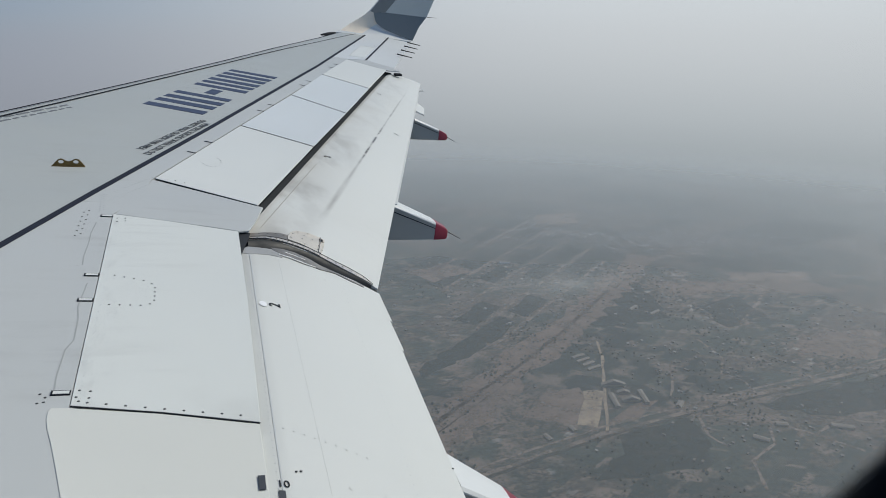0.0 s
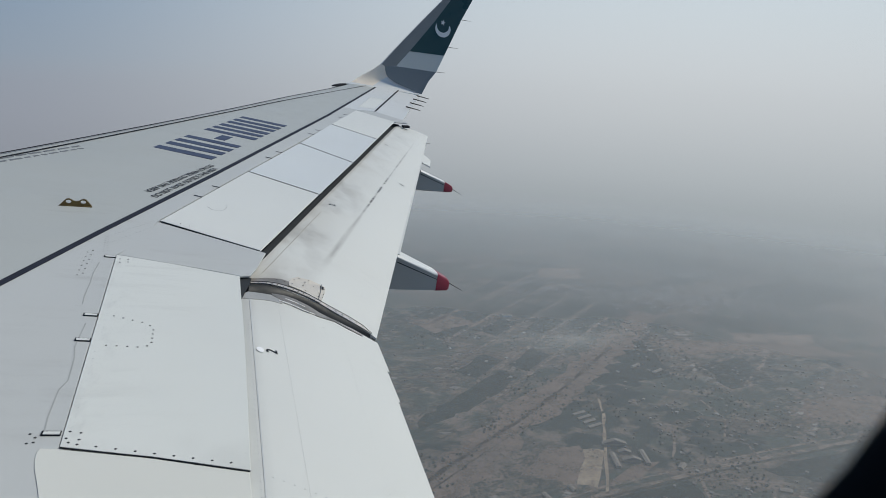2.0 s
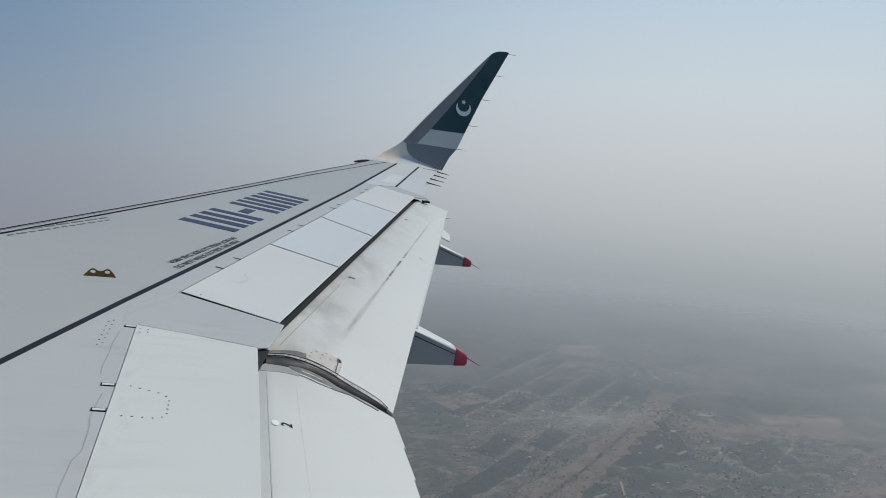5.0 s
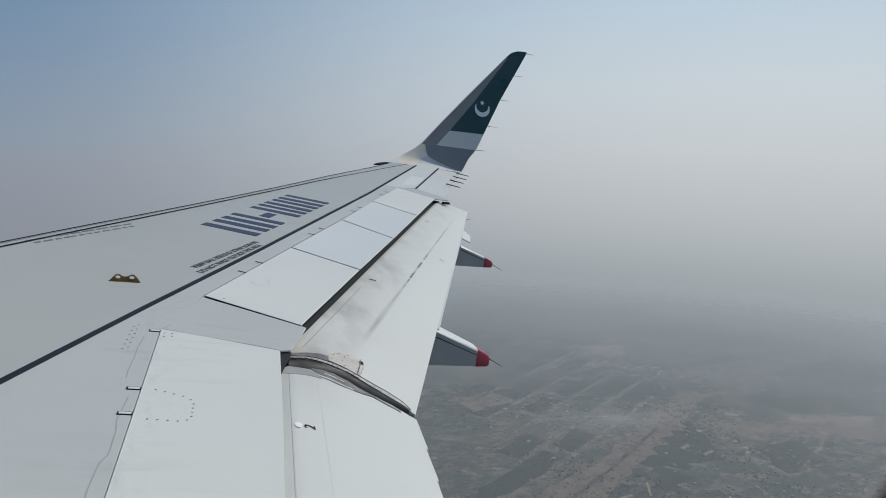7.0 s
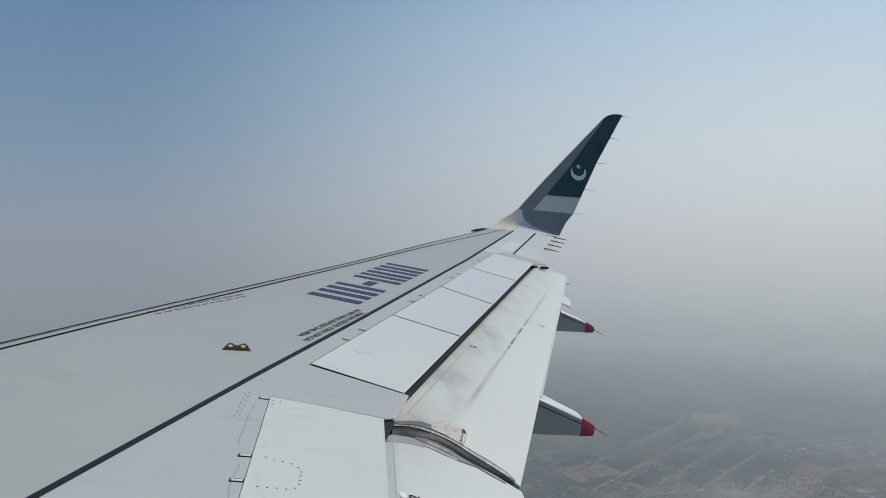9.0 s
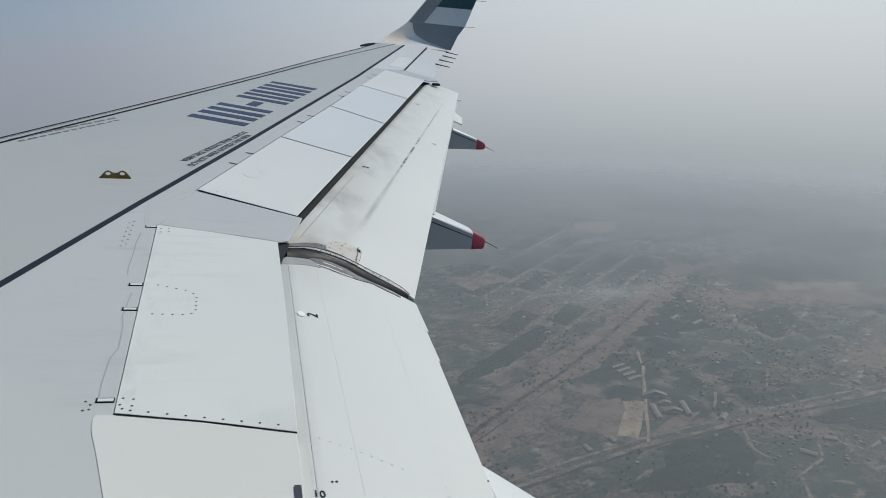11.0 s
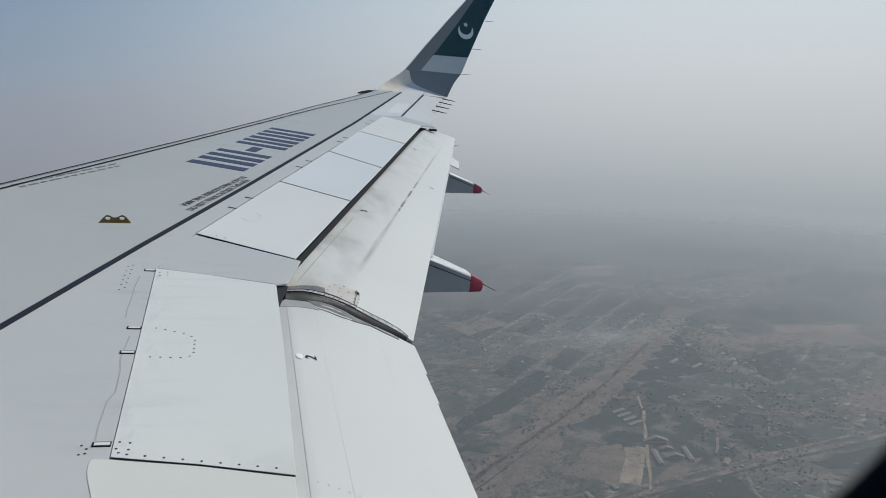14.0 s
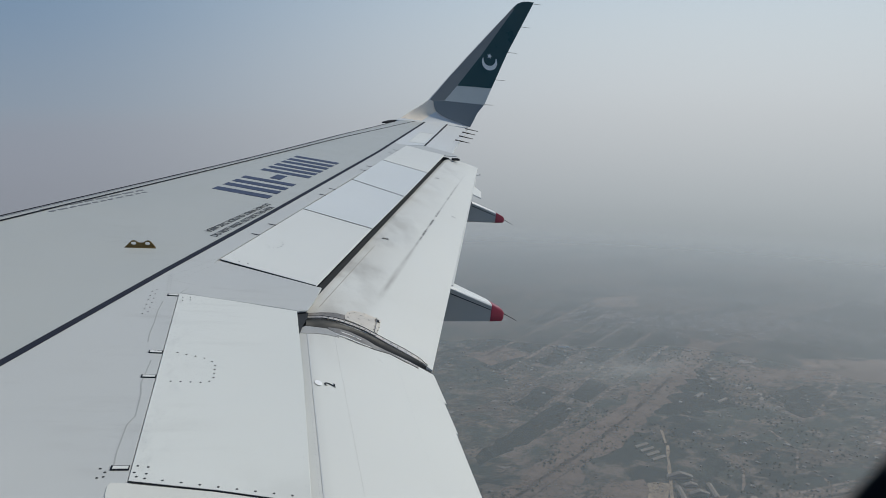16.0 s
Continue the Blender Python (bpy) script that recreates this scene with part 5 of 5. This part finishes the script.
def town(n, cx, cy, sx, sy, seed, size=(5, 13), roof="roof", lean=0.0):
    rnd = random.Random(seed)
    verts, faces = [], []
    for _ in range(n):
        x, y = rnd.gauss(cx, sx), rnd.gauss(cy, sy)
        y += lean * (x - cx)
        w, l, h, a = rnd.uniform(*size), rnd.uniform(*size), rnd.uniform(2.5, 4), rnd.choice((0.5, 0.55, 0.6, 2.1))
        ca, sa = math.cos(a), math.sin(a)
        b = len(verts)
        for hz in (-1.0, h):
            for u, v in ((-w, -l), (w, -l), (w, l), (-w, l)):
                verts.append((x + (u * ca - v * sa) / 2, y + (u * sa + v * ca) / 2, hz))
        faces += [(b + 4, b + 5, b + 6, b + 7), (b, b + 1, b + 5, b + 4), (b + 1, b + 2, b + 6, b + 5), (b + 2, b + 3, b + 7, b + 6), (b + 3, b, b + 4, b + 7)]
    me = bpy.data.meshes.new("town_houses")
    me.from_pydata(verts, [], faces)
    me.materials.append(M[roof])
    ob = new("town_houses", me)
    ob.location = (0, 0, GROUND)
    return tagged(ob, "scattered small pale houses of a hazy town", "houses", kind="stuff")


town(1100, 1800, 2420, 330, 85, 3, (4, 11), "white_roof", -0.38)
town(500, 2050, 2720, 420, 130, 21, (5, 12), "white_roof", -0.3)
town(300, 1450, 2300, 520, 170, 14, (4, 11))
town(110, 1230, 1480, 190, 110, 4, (3, 9))
town(50, 1170, 1110, 170, 60, 5, (4, 9))
town(150, 1050, 2050, 260, 170, 15, (4, 10))
town(320, 2300, 2700, 700, 350, 6, (6, 14))
town(70, 1720, 1600, 260, 140, 16, (4, 10))


def hall(x, y, w, l, h, turn, label):
    """A long building: walls, a shallow roof."""
    ob = new("farm_building")
    ob.matrix_world = pose(x, y, GROUND, 0, 0, turn)
    tagged(ob, label, "building", "larger buildings on the plain")
    bm = bmesh.new()
    box(bm, (-w / 2, -l / 2, 0), (w / 2, l / 2, h))
    part("wall", bm, M["wall_far"], ob)
    bm = bmesh.new()
    e = 0.8
    a = [(-w / 2 - e, -l / 2 - e, h), (w / 2 + e, -l / 2 - e, h), (0, -l / 2 - e, h + w * 0.18)]
    add_prism(bm, a, [(p, l / 2 + e, q) for p, _, q in a])
    bmesh.ops.recalc_face_normals(bm, faces=bm.faces)
    part("roof", bm, M["shed_roof"], ob, "pale sheet roof")
    return ob


for x, y, w, l, h, turn in ((885, 1350, 11, 62, 6, -14), (922, 1420, 60, 11, 6, -14), (962, 1345, 11, 60, 6, -14), (925, 1340, 44, 9, 6, -14), (927, 1380, 30, 10, 5, -14)):
    hall(x, y, w, l, h, turn, "sand-yellow building round a walled court")
for x, y, w, l, h, turn in ((1327, 1098, 13, 48, 6, 60), (1114, 1112, 12, 34, 5, 40), (1200, 1147, 12, 26, 5, 62), (1028, 1290, 13, 26, 5, -50), (662, 1253, 9, 24, 4, 10), (730, 1269, 9, 22, 4, 10), (1459, 1348, 11, 20, 5, 30), (1240, 1842, 10, 40, 5, -60), (1285, 1790, 10, 44, 5, -66),
                            (912, 1589, 9, 40, 4, -75), (915, 1565, 9, 42, 4, -75), (918, 1541, 9, 40, 4, -75), (921, 1517, 9, 42, 4, -75), (1940, 1990, 12, 50, 5, 70)):
    hall(x, y, w, l, h, turn, "long low pale-roofed shed among fields")


M["bright_roof"] = plain("bright_white_roof", (0.80, 0.80, 0.78), 0.6, vary=0.05, scale=0.1)
bright = hall(1011, 2354, 20, 36, 6, 75, "low shed with a bright white roof")
bright.children[1].data.materials[0] = M["bright_roof"]


def groves(n, seed, box_):
    rnd = random.Random(seed)
    verts, faces = [], []
    tmpl = bmesh.new()
    bmesh.ops.create_icosphere(tmpl, subdivisions=1, radius=1.0)
    tv = [v.co.copy() for v in tmpl.verts]
    tf = [[v.index for v in f.verts] for f in tmpl.faces]
    tmpl.free()
    for _ in range(n):
        x, y = rnd.uniform(box_[0], box_[1]), rnd.uniform(box_[2], box_[3])
        if noise.noise((x * 0.004, y * 0.004, seed)) < 0.16:
            continue
        s = rnd.uniform(1.4, 4.2)
        b = len(verts)
        for v in tv:
            k = s * rnd.uniform(0.65, 1.25)
            verts.append((x + v.x * k, y + v.y * k, s * 0.7 + v.z * k * 0.8))
        faces += [[b + i for i in f] for f in tf]
    me = bpy.data.meshes.new("trees")
    me.from_pydata(verts, [], faces)
    me.materials.append(M["tree"])
    ob = new("trees", me)
    ob.location = (0, 0, GROUND)
    return tagged(ob, "scattered dark trees and bushes far below", "trees", kind="stuff")


groves(4200, 1, (300, 2000, 800, 1900))
groves(4200, 2, (600, 3200, 1900, 3000))


# ---- a flat sheet painted as haze between the aircraft and the ground ----
HAZE_Z, HAZE_DEPTH = -120.0, 0.14


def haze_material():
    n = Nodes("haze_sheet_tint", 1.0, 0.0, (0.55, 0.582, 0.575))
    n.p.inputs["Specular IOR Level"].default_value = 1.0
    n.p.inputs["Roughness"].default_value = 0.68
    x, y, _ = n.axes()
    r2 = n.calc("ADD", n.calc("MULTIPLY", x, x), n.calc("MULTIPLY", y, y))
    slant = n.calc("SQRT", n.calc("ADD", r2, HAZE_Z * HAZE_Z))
    # opacity painted to rise quickly towards the distance, as haze does
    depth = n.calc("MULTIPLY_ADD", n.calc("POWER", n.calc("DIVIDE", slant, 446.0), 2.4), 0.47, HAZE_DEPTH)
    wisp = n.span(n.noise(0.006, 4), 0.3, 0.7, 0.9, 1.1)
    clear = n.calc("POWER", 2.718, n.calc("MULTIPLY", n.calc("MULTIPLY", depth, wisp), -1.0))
    # the sheet fades out where the sky's own haze colours take over
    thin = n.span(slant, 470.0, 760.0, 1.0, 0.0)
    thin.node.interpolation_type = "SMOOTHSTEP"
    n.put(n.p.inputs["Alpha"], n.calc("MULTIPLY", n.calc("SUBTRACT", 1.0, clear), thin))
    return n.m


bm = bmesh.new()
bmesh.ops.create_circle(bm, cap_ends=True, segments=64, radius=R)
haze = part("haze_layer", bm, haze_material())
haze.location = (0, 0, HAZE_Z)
tagged(haze, "see-through grey sheet painted as haze above the farmland", "haze", kind="structure")


# ---- an added pale sheet that imitates a reflection in the window pane ----
def reflection_material():
    n = Nodes("pale_reflection_tint", 1.0, 0.0, (0.70, 0.70, 0.64))
    n.p.inputs["Specular IOR Level"].default_value = 0.0
    x, y, _ = n.axes()
    u, v = n.calc("DIVIDE", x, 230.0), n.calc("DIVIDE", y, 130.0)
    r = n.calc("SQRT", n.calc("ADD", n.calc("MULTIPLY", u, u), n.calc("MULTIPLY", v, v)))
    body = n.span(r, 1.0, 0.1)
    torn = n.span(n.noise(1.0, 3, n.stretched((0.005, 0.009, 0.02)), 0.5), 0.28, 0.70)
    n.put(n.p.inputs["Alpha"], n.calc("MULTIPLY", n.calc("MULTIPLY", body, torn), 0.30))
    return n.m


bm = bmesh.new()
disc = [bm.verts.new((230 * math.cos(a), 130 * math.sin(a), 0)) for a in [2 * math.pi * k / 40 for k in range(40)]]
bm.faces.new(disc)
mist = part("mist_wisp", bm, reflection_material())
mist.matrix_world = pose(810, 1515, -640, 0, 0, 8)
tagged(mist, "thin pale sheet over the fields that imitates a pane reflection", "mist", kind="structure")
